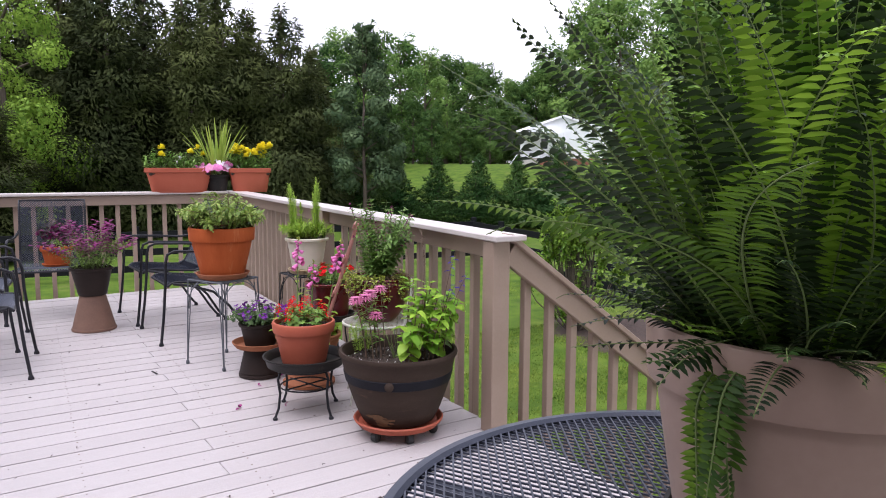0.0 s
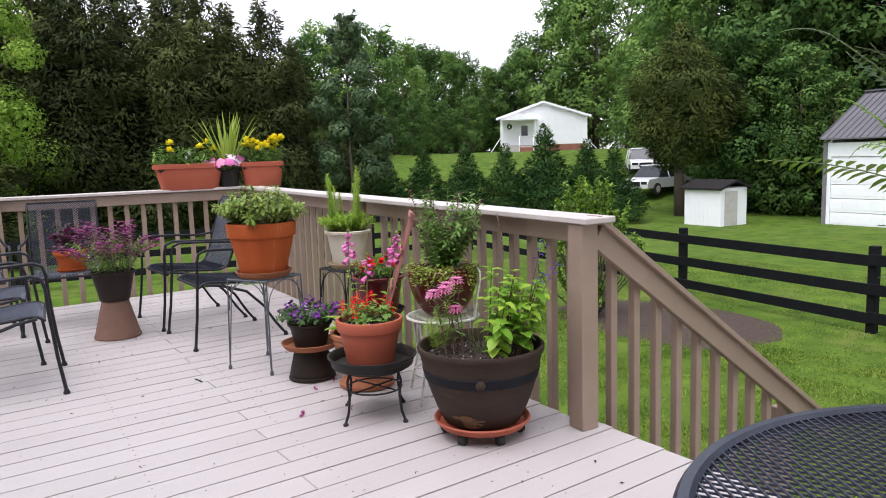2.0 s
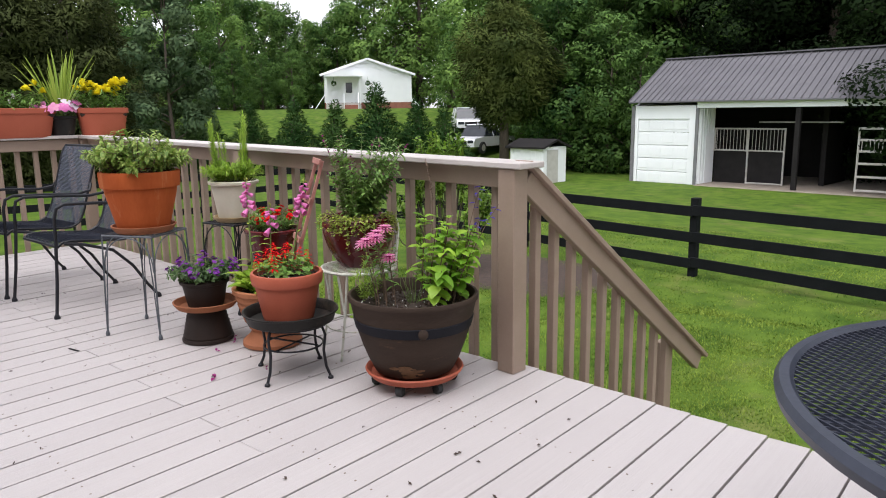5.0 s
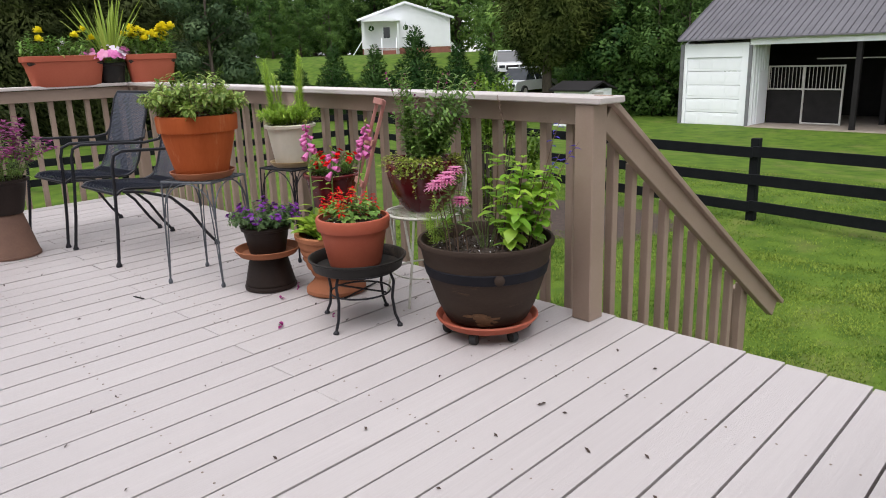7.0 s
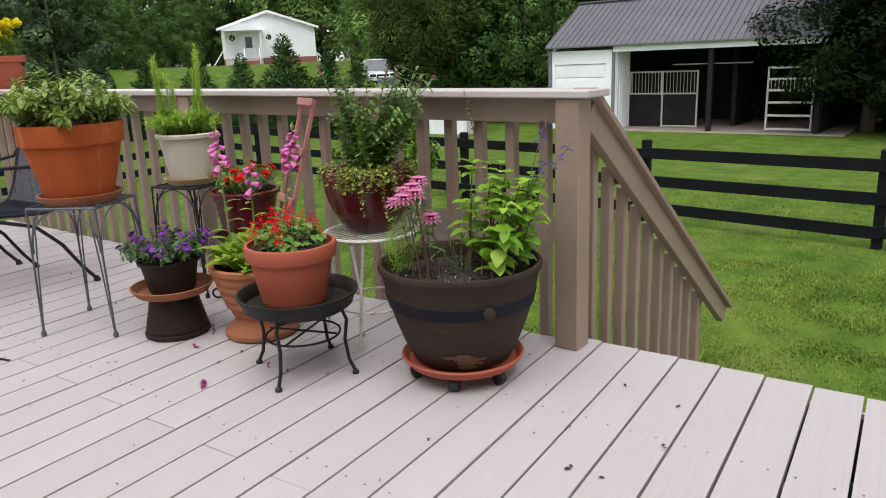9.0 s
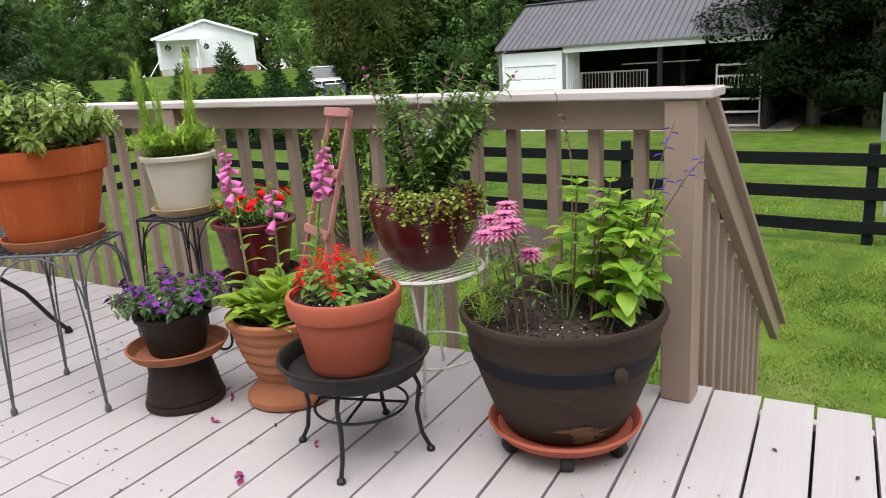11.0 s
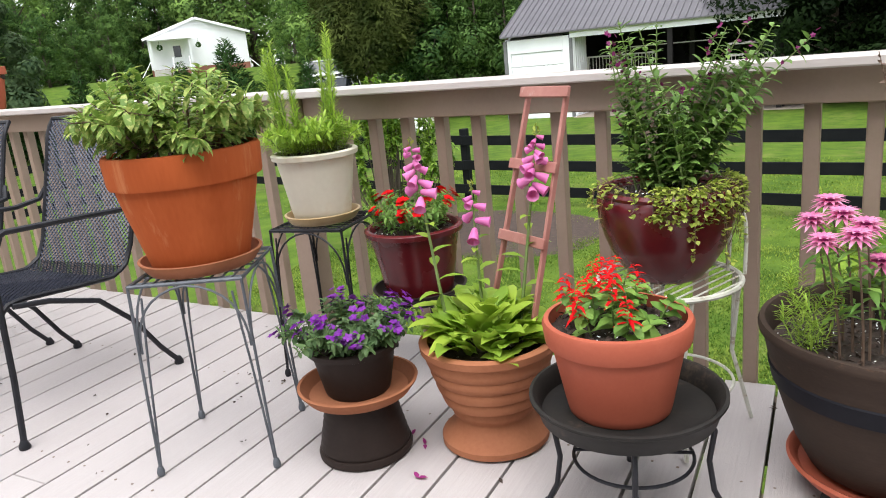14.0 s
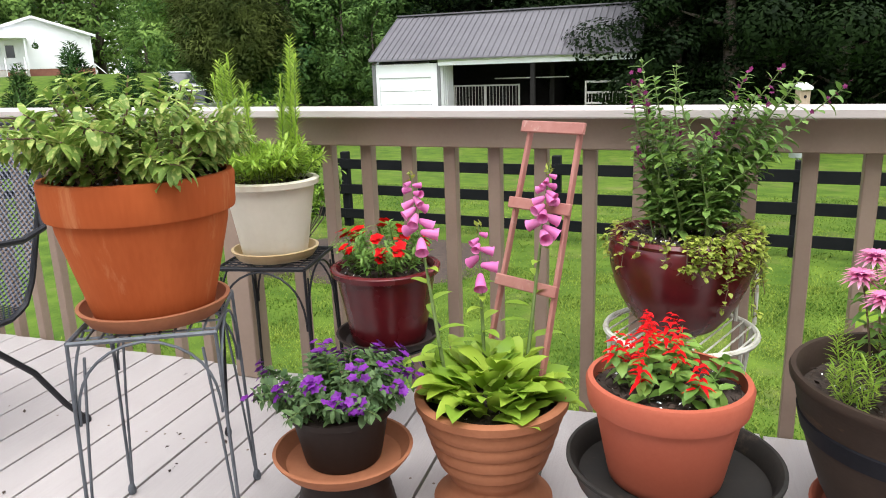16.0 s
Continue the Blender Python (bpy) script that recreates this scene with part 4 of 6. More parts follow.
# trees round the house, further off
for az, d, el, g in ((69, 48, 9.5, "oak"), (67.5, 55, 10.5, "oakpale"), (65, 58, 10.6, "oak"), (63.3, 64, 10.2, "oakpale"), (61.4, 72, 9.2, "oakpale"), (59.8, 78, 8.6, "oak"), (58.2, 84, 8.4, "oakpale"), (56.6, 80, 7.4, "oak"), (55.2, 86, 6.9, "oakpale"), (54, 84, 6.6, "oakpale"), (52.8, 84, 7.4, "oakpale"), (51.4, 84, 9.2, "oakpale"), (49.9, 82, 11.2, "oakpale"), (48.3, 80, 12.5, "oakpale"), (46.6, 78, 13.2, "oakpale"), (44.2, 86, 12.8, "oakpale"), (41.8, 72, 12.4, "oakpale"), (40.6, 56, 13.2, "oakpale"), (60.8, 52, 4.6, "oak"), (62.3, 55, 5.2, "oak"), (58.6, 66, 4.4, "oak"), (56.3, 70, 4.6, "oak"), (66.5, 40, 4.6, "oakpale"), (68.2, 40, 6, "oak"), (70.6, 36, 7.6, "oak"), (44.0, 66, 6, "oakpale"), (42.6, 60, 7, "oakpale"), (64.2, 50, 5, "oak"), (57.4, 92, 8, "oak"), (60.4, 92, 8.4, "oak"), (54.6, 94, 6.8, "oakpale"), (51.9, 95, 8, "oakpale")):
    tree(g, *polar(az, d), tall(az, d, el, 10.9), rnd.uniform(0, 360), "leafy green broadleaf tree behind the house", "broadleaf_tree", "woods behind the house", 1.05)
# the wood behind the barn; most crowns hold its shade in their leaf colour
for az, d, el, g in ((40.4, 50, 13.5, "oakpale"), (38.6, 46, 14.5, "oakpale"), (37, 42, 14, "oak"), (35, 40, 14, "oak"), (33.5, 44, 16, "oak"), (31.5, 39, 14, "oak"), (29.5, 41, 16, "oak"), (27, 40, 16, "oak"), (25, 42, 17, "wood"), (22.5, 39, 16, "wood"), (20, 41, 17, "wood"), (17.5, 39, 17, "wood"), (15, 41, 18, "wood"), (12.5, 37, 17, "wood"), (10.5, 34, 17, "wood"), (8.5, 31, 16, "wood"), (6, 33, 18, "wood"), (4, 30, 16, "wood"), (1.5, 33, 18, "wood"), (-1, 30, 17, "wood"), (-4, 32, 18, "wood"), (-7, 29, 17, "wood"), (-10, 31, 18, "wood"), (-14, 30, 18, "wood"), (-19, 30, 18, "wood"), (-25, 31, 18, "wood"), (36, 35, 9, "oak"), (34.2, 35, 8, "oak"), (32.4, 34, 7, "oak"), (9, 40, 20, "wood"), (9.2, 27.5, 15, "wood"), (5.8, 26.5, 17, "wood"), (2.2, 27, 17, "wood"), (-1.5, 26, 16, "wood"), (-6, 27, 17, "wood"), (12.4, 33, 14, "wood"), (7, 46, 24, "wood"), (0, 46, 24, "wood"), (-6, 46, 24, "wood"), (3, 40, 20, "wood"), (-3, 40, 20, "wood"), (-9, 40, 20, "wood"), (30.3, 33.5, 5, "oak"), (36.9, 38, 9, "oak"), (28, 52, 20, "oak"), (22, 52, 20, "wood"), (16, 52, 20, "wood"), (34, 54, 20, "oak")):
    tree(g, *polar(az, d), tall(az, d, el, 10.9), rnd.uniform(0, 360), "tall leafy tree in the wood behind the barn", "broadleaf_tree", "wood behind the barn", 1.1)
for i in range(20):
    az, d = 52 + 1.1 * i, 92 + 6 * (i % 3)
    tree("oak", *polar(az, d), tall(az, d, 3.6, 10.9), rnd.uniform(0, 360), "low leafy growth at the far edge of the field", "bush", "hedge at the field's edge", 2.2)
tree("cedargreen", *polar(40.5, 33), tall(40.5, 33, 9.6, 8.1), 70, "full green cedar beside the parked vehicles", "cedar_tree", sx=1.2)
for az, d, el in ((66.8, 31, 0.4), (63.5, 31, 0.7), (60.1, 31.5, 0.5), (56.8, 31, 0.6), (53.7, 31.3, 0.5), (50.6, 31, 1.7), (47.4, 31, 0.5), (45.3, 30.5, 0.0)):
    tree("ley", *polar(az, d), tall(az, d, el, 3.05), rnd.uniform(0, 360), "young conical evergreen in a planted row", "cypress_tree", "row of young evergreens", 1.75)


def lawn_shrub():
    x, y = 7.15, 7.95
    t = thing("lawn_shrub", "bushy bright green shrub in a mulch bed", "shrub", (x, y, ground_z(x, y)))
    b, st = Build(), Build()
    for i in range(70):
        a, e = rnd.uniform(0, 6.28), rnd.uniform(0.1, 1.0)
        top = Vector((0.82 * math.cos(a) * e, 0.82 * math.sin(a) * e, 1.95 - 0.95 * e * e + rnd.uniform(-0.25, 0.15)))
        mid = Vector((top.x * 0.7, top.y * 0.7, top.z * 0.5))
        st.tube([(0.1 * math.cos(a), 0.1 * math.sin(a), 0), mid, top], [0.012, 0.008, 0.003], 4)
        for k in range(95):
            f = rnd.uniform(0.1, 1)
            p = mid.lerp(top, f) if f > 0.3 else Vector((0, 0, 0)).lerp(mid, 0.35 + f)
            b.leaf(p, sph() + Vector((0, 0, 0.4)), rnd.uniform(0.05, 0.095), 0.036, 0.3)
    part("branch", st, M["bark"], t)
    part("leaves", b, G["shrub"], t)


lawn_shrub()


def birdhouse():
    x, y = 10.55, 2.17
    z = ground_z(x, y)
    t = thing("birdhouse", "wooden birdhouse on a pole with metal baffle", "birdhouse", (x, y, z), 200)
    t.scale = (0.88, 0.88, 0.97)
    b = Build()
    b.tube([(0, 0, -0.1), (0, 0, 1.6)], 0.02, 8)
    part("pole", b, M["galv"], t)
    b = Build()
    b.lathe([(0.12, 0.0), (0.13, 0.3), (0.135, 0.60), (0.03, 0.62)], 18, (0, 0, 0.98))
    part("baffle", b, M["galv"], t, "grey-green metal predator baffle")
    b = Build()
    b.box((-0.08, -0.075, 1.58), (0.08, 0.075, 1.88))
    part("box", b, M["birdwood"], t)
    b = Build()
    b.beam((-0.10, 0, 1.935), (0.125, 0, 1.885), 0.185, 0.05, 0.012)
    part("roof", b, M["siding"], t, "white painted roof")
    # near-black disc on the face paints the shade of an entrance hole
    b = Build()
    b.lathe([(0.022, 0.0), (0.022, 0.004)], 16)
    part("hole", b, M["dark"], t, at=pose(0.08, 0, 1.78, 0, 90, 0))


birdhouse()


# ---- patio furniture ----
def mesh_sheet(b, at, lu, lv, cell, r, n):
    """Diagonal wires over a sheet; at(u, v) gives a point for u in 0..lu and v in 0..lv."""
    k = -lv
    while k < lu:
        for s in (1, -1):
            u0, u1 = (max(0, k), min(lu, k + lv))
            if u1 - u0 < 0.01:
                continue
            m = max(2, int((u1 - u0) / 0.03))
            pts = []
            for i in range(m + 1):
                u = u0 + (u1 - u0) * i / m
                v = u - k
                pts.append(at(u, v if s == 1 else lv - v))
            b.tube(pts, r, n, False)
        k += cell


def patio_chair():
    t = thing("patio_chair", "black wrought iron patio chair with mesh seat", "chair", group="patio chairs")
    prof = [(0.23, 0.385), (0.21, 0.405), (0.16, 0.41), (0.0, 0.392), (-0.15, 0.378), (-0.21, 0.40), (-0.25, 0.47), (-0.31, 0.66), (-0.37, 0.86), (-0.40, 0.90)]
    ln = [0]
    for (a, c), (d, e) in zip(prof, prof[1:]):
        ln.append(ln[-1] + math.hypot(d - a, e - c))

    def at(u, v):
        u = max(0, min(ln[-1], u))
        for i in range(len(ln) - 1):
            if u <= ln[i + 1] + 1e-9:
                f = (u - ln[i]) / (ln[i + 1] - ln[i])
                (a, c), (d, e) = prof[i], prof[i + 1]
                return Vector((a + (d - a) * f, v - 0.24, c + (e - c) * f))

    cut = ln[5]
    b = Build()
    mesh_sheet(b, lambda u, v: at(u, v), cut, 0.48, 0.019, 0.0027, 3)
    part("seat", b, M["blueiron"], t, "dark slate mesh seat")
    b = Build()
    mesh_sheet(b, lambda u, v: at(cut + u, v), ln[-1] - cut, 0.48, 0.019, 0.0027, 3)
    part("backrest", b, M["blueiron"], t)
    b = Build()
    edge = [at(ln[-1] * i / 30, 0) for i in range(31)]
    top = [at(ln[-1], 0.48 * i / 6) for i in range(1, 6)]
    far = [at(ln[-1] * (30 - i) / 30, 0.48) for i in range(31)]
    front = [at(0, 0.48 * (6 - i) / 6) for i in range(1, 7)]
    b.tube(edge + top + far + front, 0.0085, 7)
    part("frame", b, M["iron"], t)
    for s in (-1, 1):
        y = 0.275 * s
        b = Build()
        b.tube([(0.30, y * 1.12, 0.012), (0.275, y * 1.08, 0.2), (0.255, y * 1.04, 0.42), (0.25, y * 1.04, 0.55), (0.235, y * 1.04, 0.605), (0.19, y * 1.04, 0.625), (0.0, y * 1.06, 0.615), (-0.2, y * 1.04, 0.60), (-0.29, y * 0.98, 0.615), (-0.315, y * 0.89, 0.66)], 0.0095, 8)
        a = part("arm", b, M["iron"], t)
        b = Build()
        b.lathe([(0.016, 0.0), (0.017, 0.008), (0.012, 0.02), (0.008, 0.028)], 10, (0.30, y * 1.12, 0.0))
        part("foot", b, M["iron"], a)
        b = Build()
        b.tube([(0.2, y * 0.92, 0.40), (0.1, y * 0.98, 0.385), (-0.06, y, 0.33), (-0.17, y, 0.22), (-0.25, y * 1.02, 0.09), (-0.31, y * 1.04, 0.012)], 0.009, 8)
        a = part("rear_leg", b, M["iron"], t)
        b = Build()
        b.lathe([(0.016, 0.0), (0.017, 0.008), (0.012, 0.02), (0.008, 0.028)], 10, (-0.31, y * 1.04, 0.0))
        part("foot", b, M["iron"], a)
    return t


chair = patio_chair()
chair.matrix_basis = pose(1.285, 5.20, 0.004, 0, 0, 184)
for x, y, rz in ((1.215, 5.92, 186), (-0.03, 4.75, -3), (-0.09, 5.47, -5), (0.43, 6.30, 266), (-0.22, 6.32, 272)):
    copy_thing(chair, pose(x, y, 0.004, 0, 0, rz))


def patio_table():
    cx, cy, z, R = 1.193, 0.534, 0.652, 0.554
    t = thing("patio_table", "round slate-black metal mesh patio table", "table", (cx, cy, 0.004))
    b = Build()
    c = 0.0165
    n = int(R / c)
    for s in (1, -1):
        for i in range(-n, n + 1):
            d = i * c
            h = math.sqrt(max(0.0, (R - 0.015) ** 2 - d * d))
            if h < 0.02:
                continue
            ax = Vector((0.5, 0.866 * s, 0))
            nx = Vector((-ax.y, ax.x, 0))
            p, q = nx * d - ax * h, nx * d + ax * h
            b.tube([p + Vector((0, 0, z - 0.004 + 0.0015 * s)), q + Vector((0, 0, z - 0.004 + 0.0015 * s))], 0.0024, 4, False)
    tagged(part("tabletop", b, M["blueiron"], t, "slate-black expanded metal mesh top"), kind="stuff")
    b = Build()
    b.lathe([(R - 0.02, z - 0.012), (R - 0.005, z - 0.03), (R + 0.008, z - 0.024), (R + 0.012, z - 0.008), (R + 0.004, z + 0.004), (R - 0.012, z + 0.005), (R - 0.02, z - 0.002)], 72)
    b.f = b.f[:-2]
    part("rim", b, M["blueiron"], t, "smooth rolled metal rim")
    for i in range(4):
        a = radians(35 + 90 * i)
        b = Build()
        b.beam((0, 0, z - 0.022), ((R - 0.02) * math.cos(a), (R - 0.02) * math.sin(a), z - 0.022), 0.03, 0.014, 0.003)
        part("brace", b, M["blueiron"], t)
        b = Build()
        f = lambda r, h: (r * math.cos(a), r * math.sin(a), h)
        b.tube([f(0.40, z - 0.03), f(0.41, 0.5), f(0.36, 0.25), f(0.40, 0.06), f(0.45, 0.008)], 0.014, 8)
        part("leg", b, M["blueiron"], t)


patio_table()


# ---- pots ----
def pot_profile(r0, r1, h, wall=0.012, collar=0.0, lip=0.006, belly=0.0):
    """Outside from the foot to the rim, then down the inside."""
    p = [(r0 * 0.96, 0.0), (r0, 0.004)]
    for i in range(1, 8):
        f = i / 8
        p.append((r0 + (r1 - r0) * f + belly * math.sin(math.pi * f), h * f * (1 - collar) if collar else h * f))
    if collar:
        z = h * (1 - collar)
        p += [(r1 - 0.004, z - 0.002), (r1 + 0.010, z), (r1 + 0.012, z + 0.006), (r1 + 0.016, h - 0.008), (r1 + 0.012, h), (r1 + 0.002, h + 0.001)]
        ri = r1 + 0.016 - wall * 1.6
    else:
        p += [(r1 - 0.003, h - 0.022), (r1 + lip, h - 0.018), (r1 + lip + 0.002, h - 0.004), (r1 + lip - 0.003, h), (r1 - 0.004, h)]
        ri = r1 - wall
    p += [(ri, h - 0.008), (ri - 0.004, h - 0.05)]
    return p, ri - 0.003


def saucer(name, label, mat, x, y, z, R, h=0.03):
    b = Build()
    b.lathe([(R * 0.8, 0), (R * 0.86, 0.003), (R * 0.98, h * 0.8), (R, h), (R - 0.008, h + 0.001), (R - 0.014, h * 0.7), (R * 0.82, 0.008)], 48)
    ob = part(name, b, mat)
    ob.matrix_basis = pose(x, y, z)
    return tagged(ob, label, "saucer")


def potted(name, label, x, y, z, prof_inner, mat, soil_drop=0.03, rz=0, soil=True, potlabel="", wob=0.0):
    prof, ri = prof_inner
    t = thing(name, label, "potted plant", (x, y, z), rz)
    b = Build()
    b.lathe(prof, 56, wob=wob)
    part("pot", b, mat, t, potlabel)
    h = max(q[1] for q in prof)
    if soil:
        b = Build()
        n, rings = 36, 7
        vs = [(0, 0, 0.012)]
        for j in range(1, rings + 1):
            for k in range(n):
                a = 6.2832 * k / n
                r = ri * j / rings
                vs.append((r * math.cos(a), r * math.sin(a), 0.012 * (1 - j / rings) + 0.008 * noise.noise((r * 60 * math.cos(a), r * 60 * math.sin(a), h * 9))))
        fs = [(0, 1 + k, 1 + (k + 1) % n) for k in range(n)]
        fs += [(1 + j * n + k, 1 + (j + 1) * n + k, 1 + (j + 1) * n + (k + 1) % n, 1 + j * n + (k + 1) % n) for j in range(rings - 1) for k in range(n)]
        b.add(vs, fs)
        part("soil", b, M["soil"], t, "dark crumbly potting soil", at=pose(0, 0, h - soil_drop))
        bits = Build()
        for _ in range(int(9000 * ri * ri) + 60):
            r, a = ri * 0.95 * math.sqrt(rnd.random()), rnd.uniform(0, 6.28)
            bits.chip((r * math.cos(a), r * math.sin(a), h - soil_drop + 0.012), Vector((0, 0, 1)) + sph(0.9), rnd.uniform(0.006, 0.016))
        tagged(part("bark_chips", bits, M["mulch"], t, smooth=False), kind="stuff")
        bits = Build()
        for _ in range(int(2200 * ri * ri) + 8):
            r, a = ri * 0.95 * math.sqrt(rnd.random()), rnd.uniform(0, 6.28)
            bits.chip((r * math.cos(a), r * math.sin(a), h - soil_drop + 0.014), Vector((0, 0, 1)) + sph(0.9), rnd.uniform(0.003, 0.007))
        tagged(part("perlite_grains", bits, M["siding"], t, smooth=False), kind="stuff")
    return t, h - soil_drop


def stems(n, r0, spread, h, hj=0.2, curve=0.3, a0=0.0, arc=6.2832):
    """n bent stems from a disc of soil, as lists of points."""
    out = []
    for i in range(n):
        a = a0 + arc * (i + rnd.uniform(-0.4, 0.4)) / n
        e = math.sqrt(rnd.random())
        hh = h * (1 + rnd.uniform(-hj, hj))
        q = spread * e
        p0 = Vector((r0 * e * math.cos(a), r0 * e * math.sin(a), 0))
        p2 = Vector((q * math.cos(a), q * math.sin(a), hh * (1 - curve * e)))
        p1 = p0.lerp(p2, 0.55) + Vector((rnd.uniform(-1, 1) * 0.08 * hh, rnd.uniform(-1, 1) * 0.08 * hh, 0.16 * hh * e))
        out.append([p0, p0.lerp(p1, 0.5), p1, p1.lerp(p2, 0.5), p2])
    return out


def along(st, f):
    k = min(len(st) - 2, int(f * (len(st) - 1)))
    g = f * (len(st) - 1) - k
    return st[k].lerp(st[k + 1], g), (st[k + 1] - st[k]).normalized()


def leafy(t, z, sts, mat, per, L, W, stem_r=0.0018, start=0.15, droop=0.3, tilt=0.5, stemmat="stem", taper=0.6, name="leaves"):
    """Stems and leaves of one plant, set in pairs up the stems."""
    b, s = Build(), Build()
    for st in sts:
        s.tube(st, [stem_r * 1.3, stem_r * 1.15, stem_r, stem_r * 0.8, stem_r * 0.5], 5)
        turn = rnd.uniform(0, 3.14)
        for k in range(per):
            f = start + (1 - start) * (k + rnd.random() * 0.6) / per
            p, d = along(st, min(f, 0.999))
            a = d.orthogonal().normalized()
            c = d.cross(a)
            turn += 1.57 + rnd.uniform(-0.3, 0.3)
            sc = (1 - (1 - taper) * f) * rnd.uniform(0.7, 1.15)
            for q in (0, math.pi):
                o = a * math.cos(turn + q) + c * math.sin(turn + q)
                b.leaf(p, o + d * tilt + Vector((0, 0, rnd.uniform(-0.1, 0.25))), L * sc, W * sc, droop * rnd.uniform(0.4, 1.5))
    tagged(part("stem", s, M[stemmat], t, at=pose(0, 0, z)), kind="stuff")
    return part(name, b, mat, t, at=pose(0, 0, z))


def bloom(b, p, n, size, petals=6, cup=0.25, rows=1):
    """An open flower of petals round n."""
    n = Vector(n).normalized()
    a = n.orthogonal().normalized()
    c = n.cross(a)
    for j in range(rows):
        off = rnd.uniform(0, 6.28)
        for k in range(petals):
            q = off + 6.2832 * k / petals
            d = (a * math.cos(q) + c * math.sin(q)) + n * (cup + 0.5 * j)
            b.leaf(p, d, size * (1 - 0.2 * j), size * 0.75 * 5.5 / petals, 0.15, 0.15, n)


# orange clay pot on the tall stand
def wire_stand(x, y, top, size, rz, label, mat, name="plant_stand"):
    t = thing(name, label, "plant stand", (x, y, 0.004), rz)
    h, hf = size / 2, size / 2 + 0.012
    b = Build()
    b.tube([(-h, -h, top), (h, -h, top), (h, h, top), (-h, h, top), (-h, -h, top)], 0.0055, 6)
    for i in range(-4, 5):
        q = i * size / 10
        b.tube([(q, -h, top), (q, h, top)], 0.0028, 5)
    for i in range(-2, 3):
        q = i * size / 5.5
        b.tube([(-h, q, top - 0.004), (h, q, top - 0.004)], 0.0028, 5)
    part("top_grid", b, M[mat], t)
    for sx in (-1, 1):
        for sy in (-1, 1):
            b = Build()
            b.tube([(sx * h, sy * h, top), (sx * hf, sy * hf, 0.012)], 0.0042, 6)
            b.tube([(sx * h * 0.80, sy * h, top - 0.03), (sx * h * 0.93, sy * (h + 0.004), top * 0.55), (sx * (hf - 0.003), sy * hf, 0.02)], 0.0032, 5)
            g = part("leg", b, M[mat], t)
            b = Build()
            b.lathe([(0.009, 0), (0.011, 0.01), (0.008, 0.022), (0.005, 0.026)], 8, (sx * hf, sy * hf, 0))
            part("foot", b, M[mat], g)
    for k in range(4):
        a = math.pi / 2 * k
        rot = Matrix.Rotation(a, 3, "Z")
        for s in (-1, 1):
            b = Build()
            pts = []
            for i in range(9):
                f = i / 8
                xx = s * (h * (1 - f ** 2.2) * 0.98)
                zz = top - 0.17 * (1 - f) ** 1.6 - 0.006
                pts.append(rot @ Vector((xx, -h - 0.002, zz)))
            b.tube(pts, 0.0032, 5)
            part("arch", b, M[mat], t)
    return t


wire_stand(1.29, 4.29, 0.515, 0.285, -60, "tall grey wire plant stand with arched legs", "greyiron")
wire_stand(1.84, 4.345, 0.50, 0.255, 12, "tall dark wire plant stand beside the railing", "iron")
saucer("saucer", "clay saucer on the grey wire stand", M["terra2"], 1.29, 4.29, 0.524, 0.158, 0.036)
t, z = potted("potted_sage", "large orange clay pot with variegated shrub", 1.29, 4.29, 0.533, pot_profile(0.122, 0.178, 0.30, 0.014, 0.26), M["terra"], 0.02, potlabel="orange clay pot with pale drip marks")
leafy(t, z, stems(58, 0.12, 0.255, 0.225, 0.4, 0.6), G["sage"], 16, 0.050, 0.021, 0.0028, 0.15, 0.4, 0.55, "brownstem", 0.8)
saucer("saucer", "amber plastic saucer under the cream pot", M["amber"], 1.84, 4.345, 0.51, 0.125, 0.03)
t, z = potted("potted_rosemary", "cream plastic pot with feathery green herb", 1.84, 4.345, 0.52, pot_profile(0.092, 0.128, 0.22, 0.008, 0, 0.01), M["white"], 0.02)
leafy(t, z, stems(54, 0.09, 0.17, 0.13, 0.3, 0.45), G["rosemary"], 22, 0.042, 0.0085, 0.0013, 0.15, 0.2, 0.7, "stem", 0.8)
for x, y, hh in ((-0.07, 0.05, 0.34), (-0.04, 0.09, 0.30), (0.03, -0.06, 0.40), (0.06, -0.01, 0.22), (-0.06, 0.0, 0.28), (-0.02, 0.03, 0.24), (-0.08, 0.02, 0.36), (-0.075, 0.035, 0.33), (-0.06, 0.06, 0.31), (0.04, -0.05, 0.37), (0.05, -0.04, 0.33), (0.02, -0.075, 0.35), (0.03, -0.03, 0.30)):
    leafy(t, z, [[Vector((x, y, 0)) + Vector((x * 0.3, y * 0.3, hh)) * f for f in (0, 0.25, 0.5, 0.75, 1)]], G["rosemary"], 75, 0.036, 0.0065, 0.0016, 0.1, 0.1, 0.8, "stem", 0.75, "tall_shoot")


# purple petunias on an upturned pot
def ribbed_base(x, y, r_foot, r_top, h, mat, label, name="upturned_pot", ribs=0):
    t = thing(name, label, "pot", (x, y, 0.004))
    b = Build()
    b.lathe([(r_foot * 0.97, 0), (r_foot + 0.006, 0.003), (r_foot + 0.007, 0.014), (r_foot + 0.004, 0.021), (r_foot - 0.004, 0.0235)], 48)
    part("rim", b, mat, t)
    b = Build()
    p = [(r_foot - 0.003, 0.0205), (r_foot, 0.024)]
    n = max(ribs * 2, 6)
    for i in range(1, n + 1):
        f = i / n
        p.append((r_foot + (r_top - r_foot) * f + (0.003 if ribs and i % 2 else 0), 0.024 + (h - 0.03) * f))
    p += [(r_top - 0.004, h), (r_top * 0.3, h)]
    b.lathe(p, 48)
    part("wall", b, mat, t)
    return t


